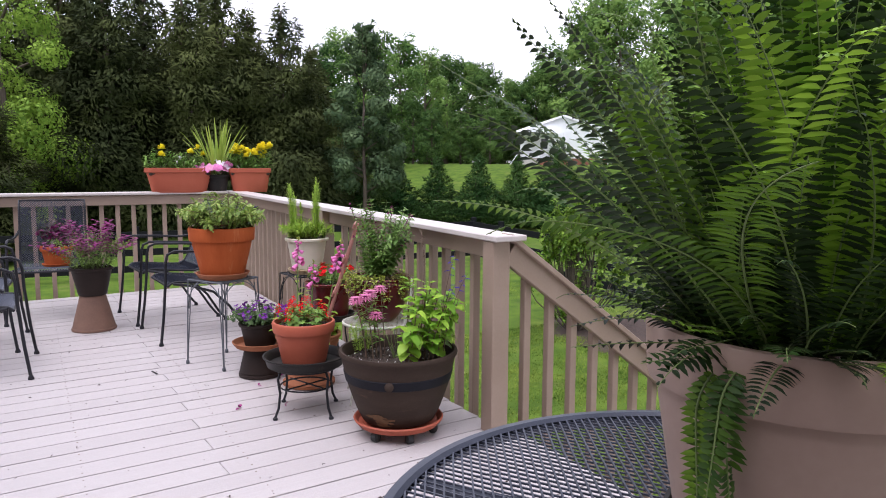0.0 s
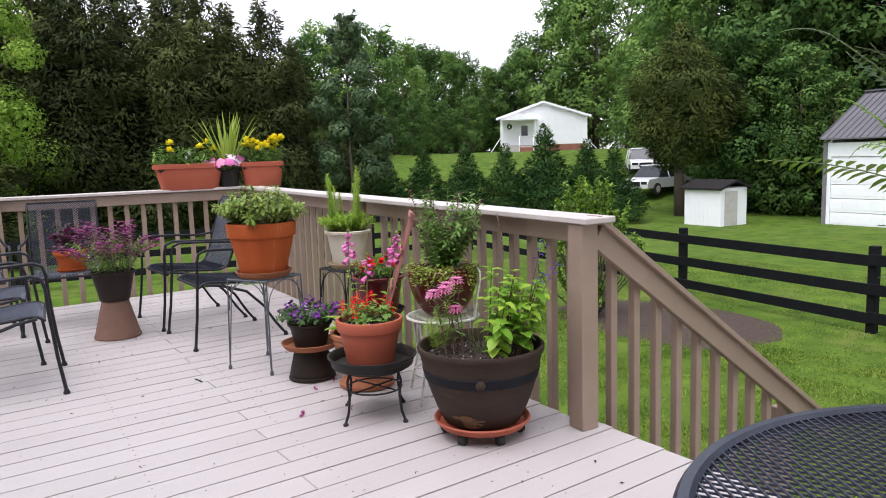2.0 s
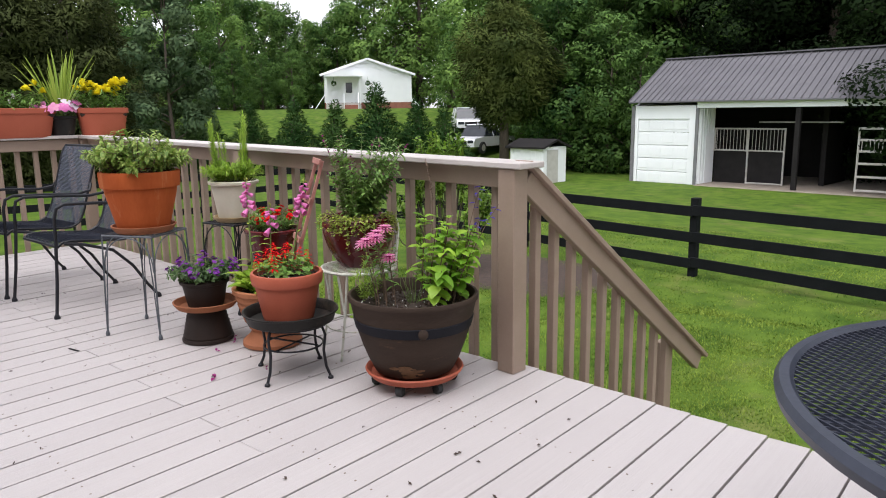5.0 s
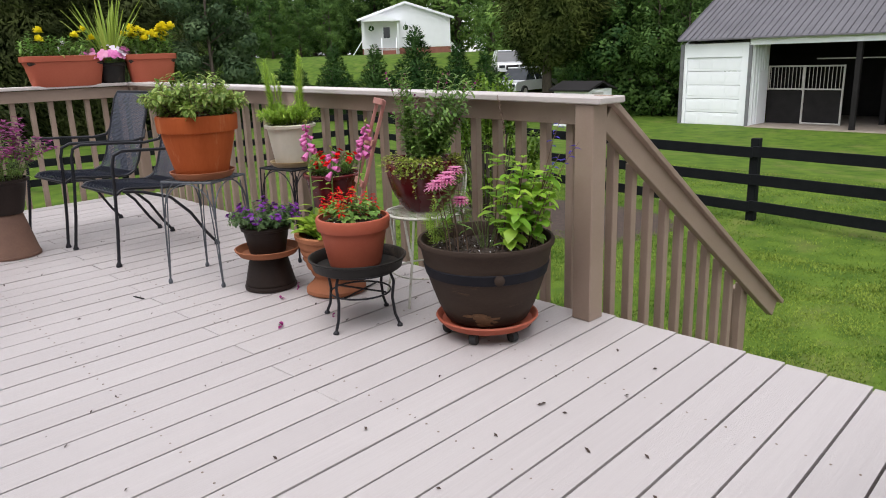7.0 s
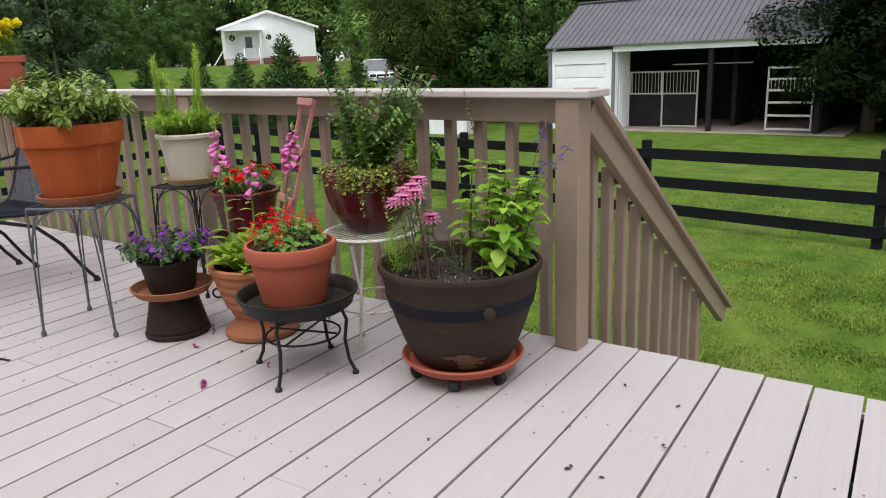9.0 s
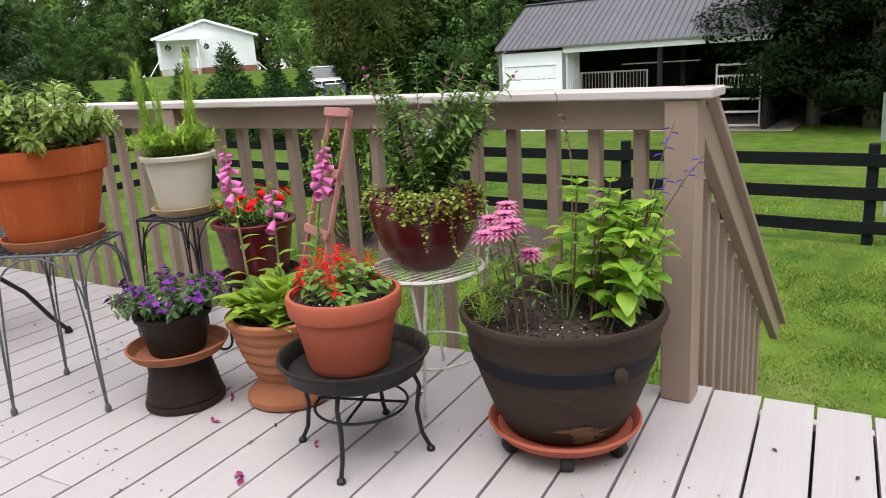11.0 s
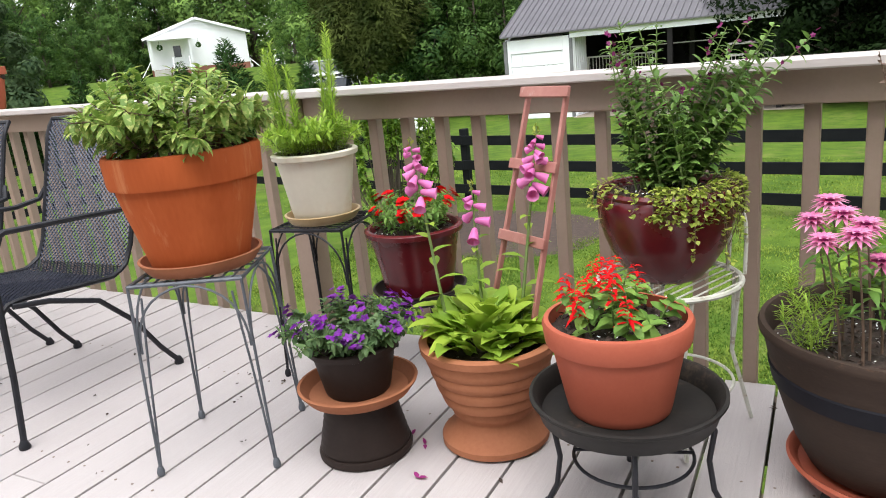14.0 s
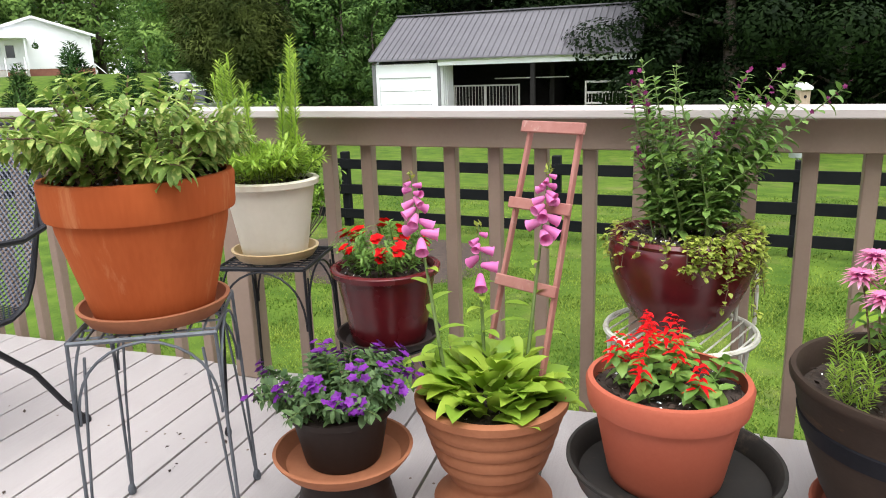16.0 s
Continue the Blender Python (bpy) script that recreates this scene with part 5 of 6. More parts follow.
ribbed_base(1.405, 3.915, 0.118, 0.088, 0.165, M["brownpot"], "upturned dark brown ribbed pot on the deck", ribs=7)
saucer("saucer", "clay saucer under the petunia pot", M["terra2"], 1.405, 3.915, 0.17, 0.158, 0.034)
t, z = potted("potted_petunia", "dark brown pot with purple petunias", 1.405, 3.915, 0.179, pot_profile(0.085, 0.112, 0.135, 0.006), M["brownpot"], 0.015)
ps = stems(54, 0.09, 0.185, 0.125, 0.3, 0.55)
leafy(t, z, ps, G["petleaf"], 11, 0.034, 0.019, 0.0012, 0.2, 0.3, 0.4)
for st in ps[::3]:
    for _ in range(9):
        b = Build()
        bloom(b, st[-1] + sph(0.021), st[-1] * 0.7 + Vector((0, 0, 0.12)) + sph(0.09), 0.0128, 5, 0.3)
        part("flower", b, G["purple"], t, at=pose(0, 0, z + 0.006))


# foxglove in a footed clay urn with a small red ladder
def urn():
    p = [(0.132, 0), (0.142, 0.006), (0.142, 0.022), (0.128, 0.036), (0.11, 0.05), (0.098, 0.072), (0.10, 0.082)]
    for i in range(5):
        f = i / 4
        r, zz = 0.108 + 0.052 * f ** 0.7, 0.088 + 0.034 * i
        p += [(r, zz), (r + 0.006, zz + 0.016), (r + 0.004, zz + 0.03)]
    p += [(0.168, 0.262), (0.178, 0.266), (0.180, 0.284), (0.172, 0.288), (0.158, 0.286), (0.152, 0.26), (0.148, 0.24)]
    return p, 0.146


t, z = potted("potted_foxglove", "ribbed clay urn with pink foxgloves and broad leaves", 1.59, 3.62, 0.004, urn(), M["terra2"], 0.03)
b = Build()
for i in range(125):
    a, e = i * 2.4 + rnd.uniform(-0.3, 0.3), math.sqrt((i + 0.5) / 125)
    tip = rnd.uniform(0.065, 0.11) * (0.85 + 0.25 * e)
    q = a + rnd.uniform(-1.3, 1.3)
    b.leaf((0.11 * e * math.cos(a), 0.11 * e * math.sin(a), 0.012 + 0.13 * rnd.random() * (1.05 - e)), (math.cos(q), math.sin(q), 1.9 - 1.2 * e + rnd.uniform(-0.6, 0.9)), tip, tip * rnd.uniform(0.48, 0.64), rnd.uniform(0.0, 0.6), rnd.uniform(0.1, 0.5))
part("leaves", b, G["fox"], t, at=pose(0, 0, z))


def foxglove(t, z, x, y, h, tx, ty, bells, name="foxglove_spike"):
    s = Build()
    st = [Vector((x, y, 0)) + Vector((tx, ty, h)) * f for f in (0, 0.3, 0.6, 0.85, 1)]
    s.tube(st, [0.005, 0.0045, 0.0035, 0.0025, 0.0015], 6)
    sp = part(name, s, M["stem"], t, at=pose(0, 0, z))
    lv = Build()
    for k in range(9):
        p, d = along(st, 0.1 + 0.5 * k / 9)
        a = rnd.uniform(0, 6.28)
        lv.leaf(p, (math.cos(a), math.sin(a), 0.7), 0.085 - 0.006 * k, 0.034 - 0.002 * k, 0.5)
    part("leaves", lv, G["fox"], sp)
    for k in range(bells):
        f = 0.62 + 0.33 * k / bells
        p, d = along(st, f)
        a = k * 2.4
        a = 3.5 + 2.1 * math.sin(k * 2.4)
        o = Vector((math.cos(a), math.sin(a), rnd.uniform(-0.75, -0.15))) + sph(0.2)
        big = 1.12 * (1 - 0.62 * k / bells)
        bl = Build()
        o.normalize()
        e1 = o.orthogonal().normalized()
        e2 = o.cross(e1)
        rows = [(0.002, 0.0), (0.006, 0.004), (0.0085, 0.013), (0.0115, 0.026), (0.012, 0.035), (0.0148, 0.040), (0.011, 0.034), (0.008, 0.016)]
        n = 10
        vs = [p + o * (q * big) + (e1 * math.cos(6.2832 * j / n) + e2 * math.sin(6.2832 * j / n)) * (r * big) for r, q in rows for j in range(n)]
        bl.add(vs, [(i * n + j, i * n + (j + 1) % n, (i + 1) * n + (j + 1) % n, (i + 1) * n + j) for i in range(len(rows) - 1) for j in range(n)])
        part("bell", bl, G["fox_pink"], sp)
    bd = Build()
    for k in range(8):
        p, d = along(st, min(0.999, 0.94 + 0.008 * k))
        bd.chip(p + sph(0.006), sph(), 0.014)
    part("buds", bd, G["jenny"], sp)


foxglove(t, z, -0.035, 0.09, 0.54, 0.05, 0.10, 13)
foxglove(t, z, 0.06, -0.06, 0.54, 0.10, -0.04, 15)
foxglove(t, z, 0.02, 0.02, 0.42, 0.03, 0.02, 7)


def ladder():
    p0, p1 = Vector((1.66, 3.598, 0.25)), Vector((1.845, 3.525, 0.885))
    side = Vector((0.44, 0.90, 0)).normalized()
    t = thing("garden_ladder", "small faded red wooden ladder trellis in the urn", "trellis", tuple(p0))
    ax = p1 - p0
    up = side.cross(ax).normalized()
    for s in (-1, 1):
        b = Build()
        b.beam(side * (s * 0.088), ax + side * (s * 0.074), 0.0105, 0.016, 0.002, up)
        part("side_rail", b, M["redwood"], t)
    for f in (0.41, 0.70, 0.985):
        b = Build()
        c = ax * f - up * 0.012 * (1 if up.x > 0 else -1)
        b.beam(c - side * 0.094, c + side * 0.094, 0.010, 0.028, 0.002, ax.normalized())
        part("rung", b, M["redwood"], t)


ladder()

# red salvia in a plastic clay-coloured pot on a low tray stand
def tray_stand():
    x, y = 1.43, 3.197
    t = thing("tray_stand", "low black iron stand with curved legs", "plant stand", (x, y, 0.004), 199)
    b = Build()
    b.ring((0, 0, 0.225), 0.15, 0.006)
    part("ring", b, M["iron"], t)
    b = Build()
    b.ring((0, 0, 0.13), 0.125, 0.004)
    part("lower_ring", b, M["iron"], t)
    for k in range(4):
        a = math.pi / 2 * k
        f = lambda r, h: (r * math.cos(a), r * math.sin(a), h)
        b = Build()
        b.tube([f(0.13, 0.226), f(0.152, 0.222), f(0.166, 0.19), f(0.155, 0.12), f(0.165, 0.05), f(0.185, 0.01)], 0.0062, 7)
        g = part("leg", b, M["iron"], t)
        b = Build()
        b.lathe([(0.012, 0), (0.012, 0.008), (0.006, 0.014)], 8, f(0.186, 0.0))
        part("foot", b, M["iron"], g)
    for k in range(2):
        a = math.pi / 2 * k
        b = Build()
        b.tube([(0.125 * math.cos(a), 0.125 * math.sin(a), 0.13 + 0.008 * k), (-0.125 * math.cos(a), -0.125 * math.sin(a), 0.13 + 0.008 * k)], 0.004, 5)
        part("cross_bar", b, M["iron"], t)


tray_stand()
b = Build()
b.lathe([(0.175, 0), (0.183, 0.004), (0.194, 0.04), (0.203, 0.046), (0.203, 0.052), (0.196, 0.053), (0.187, 0.045), (0.178, 0.01)], 56)
b.f = b.f[:-2]
t = thing("plant_tray", "round black plastic tray with dried soil", "tray", (1.43, 3.207, 0.234))
part("tray_wall", b, M["blackplastic"], t)
b = Build()
b.lathe([(0.03, 0.001), (0.1755, 0.001), (0.1785, 0.0105), (0.03, 0.0095)], 56)
part("tray_floor", b, M["blackplastic"], t, "black plastic floor dusted with dry soil")
t, z = potted("potted_salvia", "terracotta-coloured plastic pot with red salvia", 1.43, 3.222, 0.244, pot_profile(0.106, 0.137, 0.205, 0.007, 0.24), M["plasterra"], 0.03)
ss = stems(15, 0.08, 0.12, 0.105, 0.35, 0.35)
leafy(t, z, ss, G["mid"], 5, 0.048, 0.03, 0.0018, 0.15, 0.4, 0.3)
for st in ss[:10]:
    b = Build()
    tilt = sph(0.016)
    for k in range(17):
        f = k / 17
        p = st[-1] + Vector((tilt.x * f, tilt.y * f, 0.062 * f - 0.012))
        a = k * 2.4 + rnd.uniform(-0.5, 0.5)
        b.leaf(p, (math.cos(a), math.sin(a), rnd.uniform(-0.1, 0.5)), 0.030 * (1.1 - 0.65 * f) * rnd.uniform(0.7, 1.1), 0.0095, 0.5, 0.5)
    part("flower_spike", b, G["red"], t, at=pose(0, 0, z))


# red geranium in a burgundy pot on a scrolled stand
def scroll_stand(x, y, h):
    t = thing("scroll_stand", "black iron plant stand with scrolled feet", "plant stand", (x, y, 0.004), 20)
    b = Build()
    b.ring((0, 0, h), 0.115, 0.006)
    part("ring", b, M["iron"], t)
    for k in range(3):
        a = 2.0944 * k
        f = lambda r, zz: (r * math.cos(a), r * math.sin(a), zz)
        pts = [f(0.112, h), f(0.118, h * 0.6), f(0.135, h * 0.25)]
        for i in range(12):
            q = i / 11 * 5.2
            rr = 0.03 * (1 - 0.5 * i / 11)
            pts.append(f(0.165 + rr * -math.cos(q), 0.036 - rr * math.sin(q)))
        b = Build()
        b.tube(pts, 0.005, 6)
        part("leg", b, M["iron"], t)


scroll_stand(1.87, 4.01, 0.265)
saucer("saucer", "brown glazed saucer on the scrolled stand", M["brownpot"], 1.87, 4.01, 0.275, 0.15, 0.03)
t, z = potted("potted_geranium", "burgundy glazed pot with red flowers", 1.87, 4.01, 0.284, pot_profile(0.105, 0.142, 0.215, 0.01, 0, 0.01), M["burgundy"], 0.02)
gs = stems(38, 0.09, 0.15, 0.13, 0.3, 0.4)
leafy(t, z, gs, G["mid"], 13, 0.036, 0.013, 0.0014, 0.15, 0.35, 0.5)
for st in gs[::3]:
    b = Build()
    for _ in range(4):
        bloom(b, st[-1] + sph(0.014), st[-1] + Vector((0, 0, 0.1)) + sph(0.05), 0.017, 5, 0.3)
    part("flower", b, G["red"], t, at=pose(0, 0, z + 0.008))


# burgundy pot on a white wire chair
def wire_chair():
    t = thing("wire_chair", "small white wire chair with round slatted seat", "chair", (1.82, 3.22, 0.004), -20)
    b = Build()
    b.ring((0, 0, 0.40), 0.172, 0.007)
    part("seat_ring", b, M["whitewire"], t)
    for i in range(-6, 7):
        y = i * 0.0262
        h = math.sqrt(0.172 ** 2 - y * y)
        b = Build()
        b.tube([(-h, y, 0.403), (h, y, 0.403)], 0.0024, 5)
        part("seat_slat", b, M["whitewire"], t)
    for k in range(4):
        a = radians(45 + 90 * k)
        b = Build()
        for s in (-0.035, 0.035):
            b.tube([(0.168 * math.cos(a + s * 4), 0.168 * math.sin(a + s * 4), 0.40), (0.155 * math.cos(a), 0.155 * math.sin(a), 0.2), (0.205 * math.cos(a), 0.205 * math.sin(a), 0.006)], 0.0055, 6)
        part("leg", b, M["whitewire"], t)
    b = Build()
    b.ring((0, 0, 0.13), 0.155, 0.004)
    part("stretcher_ring", b, M["whitewire"], t)
    for w, hh in ((0.13, 0.22), (0.085, 0.155)):
        b = Build()
        pts = []
        for i in range(17):
            a = math.pi * i / 16
            pts.append((0.13 + 0.05 * math.sin(a), -w * math.cos(a), 0.40 + hh * math.sin(a) ** 0.6))
        b.tube(pts, 0.005, 6)
        part("back_hoop", b, M["whitewire"], t)


wire_chair()
prof = [(0.080, 0), (0.088, 0.006), (0.112, 0.035), (0.134, 0.072), (0.150, 0.110), (0.161, 0.150), (0.166, 0.185), (0.166, 0.205), (0.160, 0.214), (0.164, 0.222), (0.158, 0.230), (0.147, 0.229), (0.140, 0.206), (0.136, 0.186)]
t, z = potted("potted_angelonia", "glazed burgundy jar with angelonia and trailing moneywort", 1.83, 3.225, 0.411, (prof, 0.138), M["burgundy"], 0.02)
asx = []
for i in range(34):
    up = i % 2
    x0, y0 = rnd.uniform(-0.06, 0.06), rnd.uniform(-0.06, 0.06)
    h = rnd.uniform(0.20, 0.43) if up else rnd.uniform(0.18, 0.40)
    tx, ty = (rnd.uniform(-0.06, 0.05), rnd.uniform(-0.01, 0.11)) if up else (rnd.uniform(-0.02, 0.10), rnd.uniform(-0.27, -0.12))
    asx.append([Vector((x0 + tx * f ** 1.2 + rnd.uniform(-0.014, 0.014) * (f > 0), y0 + ty * f ** 1.2 + rnd.uniform(-0.014, 0.014) * (f > 0), h * f)) for f in (0, 0.25, 0.5, 0.75, 1)])
leafy(t, z, asx, G["ang"], 24, 0.046, 0.021, 0.0022, 0.12, 0.35, 0.5, "stem", 0.6)
for st in asx[1::4] + asx[::6]:
    b = Build()
    for k in range(7):
        p, d = along(st, min(0.999, 0.86 + 0.015 * k))
        bloom(b, p + d * 0.006 * k + sph(0.006), sph() + Vector((0, 0, 0.2)), 0.0065, 5, 0.3)
    part("flower_spike", b, G["plum"], t, at=pose(0, 0, z))
tr, lf = Build(), Build()
for i in range(72):
    a = rnd.uniform(3.2, 5.3) if i % 3 else rnd.uniform(0, 6.28)
    ln_ = rnd.uniform(0.04, 0.15) if i % 3 == 1 and a > 3.6 else rnd.uniform(0.0, 0.045)
    c, s = math.cos(a), math.sin(a)
    pts = [Vector((0.08 * c, 0.08 * s, 0)), Vector((0.14 * c, 0.14 * s, 0.035)), Vector((0.172 * c, 0.172 * s, 0.02)), Vector((0.178 * c, 0.178 * s, -ln_ * 0.5)), Vector((0.172 * c + rnd.uniform(-0.02, 0.02), 0.172 * s + rnd.uniform(-0.02, 0.02), -ln_))]
    tr.tube(pts, 0.001, 4)
    for k in range(15):
        p, d = along(pts, rnd.uniform(0.1, 0.999))
        lf.leaf(p + sph(0.006), Vector((c, s, 0.3)) + sph(0.9), 0.0145, 0.0115, 0.2)
tagged(part("trailing_stem", tr, M["brownstem"], t, at=pose(0, 0, z)), kind="stuff")
part("trailing_leaves", lf, G["jenny"], t, at=pose(0, 0, z))


# barrel planter on a wheeled caddy
def caddy():
    t = thing("plant_caddy", "round orange plastic plant caddy on black casters", "plant caddy", (1.70, 2.725, 0.004))
    b = Build()
    b.lathe([(0.17, 0.045), (0.18, 0.046), (0.198, 0.066), (0.203, 0.074), (0.198, 0.08), (0.19, 0.076), (0.178, 0.058)], 56)
    part("tray", b, M["plasterra"], t)
    for a in (205, 262, 325, 90, 140):
        x, y = 0.158 * math.cos(radians(a)), 0.158 * math.sin(radians(a))
        b = Build()
        b.lathe([(0.012, -0.014), (0.021, -0.012), (0.0215, 0.012), (0.012, 0.014)], 14)
        w = part("caster", b, M["tyre"], t, at=pose(x, y, 0.022, 90, 0, a))
        b = Build()
        b.box((-0.012, -0.02, -0.018), (0.012, 0.026, 0.018), 0.004)
        part("caster_fork", b, M["blackplastic"], w)


caddy()
prof = [(0.155, 0), (0.162, 0.004), (0.19, 0.06), (0.212, 0.12), (0.228, 0.17), (0.231, 0.18), (0.246, 0.245), (0.256, 0.29), (0.264, 0.297), (0.266, 0.308), (0.262, 0.318), (0.252, 0.318), (0.244, 0.305), (0.236, 0.25), (0.232, 0.23)]
t, z = potted("barrel_planter", "dark brown barrel planter with pink bee balm and green sage", 1.70, 2.725, 0.074, (prof, 0.238), M["barrel"], 0.055, potlabel="dark brown barrel pot with worn base")
b = Build()
b.lathe([(0.2315, 0.185), (0.2365, 0.187), (0.2455, 0.225), (0.2415, 0.229)], 56)
b.f = b.f[:-2]
part("band", b, M["band"], t, "black moulded band")
b = Build()
b.lathe([(0.004, 0), (0.016, 0.002), (0.02, 0.008), (0.014, 0.014), (0.004, 0.016)], 12)
part("boss", b, M["barrel"], t, at=pose(-0.14, -0.2, 0.21, 80, 0, -35))
b = Build()
for k in range(26):
    az, h = radians(219 + rnd.gauss(0, 9)), 0.012 + abs(rnd.gauss(0.022, 0.016))
    n, ra, rh = 7, rnd.uniform(0.010, 0.036), rnd.uniform(0.003, 0.009)
    ring = []
    for i in range(n):
        q = 6.2832 * i / n
        zz = max(0.006, h + rh * math.sin(q) * rnd.uniform(0.5, 1.3))
        aa = az + ra * math.cos(q) * rnd.uniform(0.5, 1.3) / 0.17
        rr = 0.1632 + (zz - 0.004) * 0.5 + 0.0006
        ring.append((rr * math.cos(aa), rr * math.sin(aa), zz))
    b.add(ring, [tuple(range(n))])
tagged(part("scuff_marks", b, M["scuff"], t, "tan scuffed patch near the base", smooth=False), kind="stuff")
gsx = [[Vector(p) for p in ((x, y, 0), (x * 1.1, y * 1.1, h * 0.3), (x * 1.25, y * 1.25, h * 0.6), (x * 1.4, y * 1.4, h * 0.85), (x * 1.5, y * 1.5, h))] for x, y, h in ((0.05, -0.09, 0.34), (0.11, -0.03, 0.30), (0.0, -0.12, 0.26), (0.10, -0.13, 0.33), (0.15, -0.10, 0.28), (0.03, -0.02, 0.38), (0.16, -0.02, 0.22), (-0.03, -0.14, 0.18), (0.06, -0.16, 0.24), (0.12, 0.05, 0.22), (0.08, -0.06, 0.36), (0.02, -0.07, 0.31), (0.13, -0.08, 0.25), (0.07, -0.11, 0.29), (0.17, -0.06, 0.27))]
leafy(t, z, gsx, G["mint"], 8, 0.078, 0.060, 0.0028, 0.2, 0.55, 0.45, "brownstem", 0.6)
bs_ = [[Vector(p) for p in ((x, y, 0), (x * 1.05, y * 1.05, h * 0.3), (x * 1.15, y * 1.15, h * 0.6), (x * 1.25, y * 1.25, h * 0.85), (x * 1.3, y * 1.35, h))] for x, y, h in ((-0.07, 0.08, 0.29), (-0.10, 0.05, 0.28), (-0.05, 0.12, 0.27), (-0.11, 0.10, 0.25), (-0.02, 0.10, 0.30), (-0.07, 0.03, 0.20), (-0.13, 0.06, 0.27))]
leafy(t, z, bs_, G["mid"], 7, 0.05, 0.016, 0.0022, 0.3, 0.5, 0.4, "brownstem", 0.8, "bee_balm_leaves")
for st in bs_:
    b = Build()
    for row in range(3):
        for k in range(13):
            a = 6.2832 * k / 13 + row
            b.leaf(st[-1] + Vector((0, 0, 0.004 * row)), (math.cos(a), math.sin(a), 0.05 + 0.3 * row), 0.04 - 0.005 * row, 0.0095, 0.35, 0.3)
    fl = part("flower", b, G["pink"], t, at=pose(0, 0, z))
    b = Build()
    b.lathe([(0.004, 0), (0.010, 0.003), (0.009, 0.010), (0.003, 0.013)], 10, st[-1])
    part("flower_centre", b, G["magenta"], fl)
leafy(t, z, stems(12, 0.02, 0.07, 0.17, 0.3, 0.2), G["rosemary"], 24, 0.03, 0.004, 0.0014, 0.1, 0.2, 0.7, "stem", 0.8, "feathery_leaves").location = (-0.1, 0.16, z)
for x, y, h, tx, ty in ((0.12, -0.15, 0.50, 0.03, -0.09), (0.13, -0.13, 0.37, 0.03, -0.10), (0.15, -0.14, 0.42, 0.02, -0.17), (0.08, -0.06, 0.34, 0.02, -0.02)):
    b = Build()
    st = [Vector((x + tx * f * f, y + ty * f * f, h * f)) for f in (0, 0.3, 0.6, 0.85, 1)]
    b.tube(st, [0.0025, 0.002, 0.0018, 0.0014, 0.001], 5)
    sp = part("sage_spike", b, M["brownstem"], t, at=pose(0, 0, z))
    b = Build()
    for k in range(7):
        p, d = along(st, 0.70 + 0.04 * k)
        a = k * 2.4
        b.leaf(p, (math.cos(a), math.sin(a), 0.2), 0.026, 0.010, 0.4, 0.6)
    part("blue_flowers", b, G["blue"], sp)
b = Build()
b.tube([Vector((0.08, 0.02, 0)), Vector((0.13, 0.02, 0.2)), Vector((0.15, 0.03, 0.42)), Vector((0.15, 0.07, 0.58))], [0.0025, 0.002, 0.0016, 0.001], 5)
for k in range(16):
    b.chip(Vector((0.15, 0.03 + 0.0025 * k, 0.42 + 0.01 * k)) + sph(0.004), sph(), 0.014)
part("dry_stalk", b, M["brownstem"], t, at=pose(0, 0, z))

# celosia-like flowers in a brown pot on an upturned clay pot
ribbed_base(0.66, 5.64, 0.145, 0.088, 0.255, M["oldclay"], "upturned weathered clay pot on the deck")
t, z = potted("potted_snapdragon", "dark brown pot with magenta flower spikes", 0.66, 5.64, 0.26, pot_profile(0.095, 0.14, 0.205, 0.008, 0, 0.008), M["brownpot"], 0.02)
cs = stems(56, 0.11, 0.28, 0.30, 0.3, 0.4)
leafy(t, z, cs, G["mid"], 9, 0.045, 0.014, 0.0018, 0.1, 0.3, 0.5)
for st in cs[::2]:
    b = Build()
    for k in range(18):
        p, d = along(st, min(0.999, 0.40 + 0.034 * k))
        a = k * 2.4
        b.leaf(p + d * 0.005 * k, Vector((math.cos(a), math.sin(a), 0.4)), 0.042, 0.03, 0.2)
    part("flower_spike", b, G["plum"], t, at=pose(0, 0, z))

# clay pot on the seat of a chair by the railing
saucer("saucer", "clay saucer on the chair seat", M["terra"], 0.46, 6.26, 0.408, 0.11, 0.022)
t, z = potted("potted_coleus", "clay pot with dark leaves and pink flowers", 0.46, 6.26, 0.417, pot_profile(0.082, 0.105, 0.15, 0.008, 0.25), M["terra"], 0.015)
cs = stems(16, 0.06, 0.12, 0.21, 0.3, 0.3)
leafy(t, z, cs, G["darkleaf"], 6, 0.06, 0.035, 0.002, 0.2, 0.4, 0.4, "brownstem")
for st in cs[::2]:
    b = Build()
    for k in range(7):
        bloom(b, st[2] + sph(0.03), sph() + Vector((0, 0, 0.4)), 0.017, 5, 0.3)
    part("flower", b, G["plum"], t, at=pose(0, 0, z))


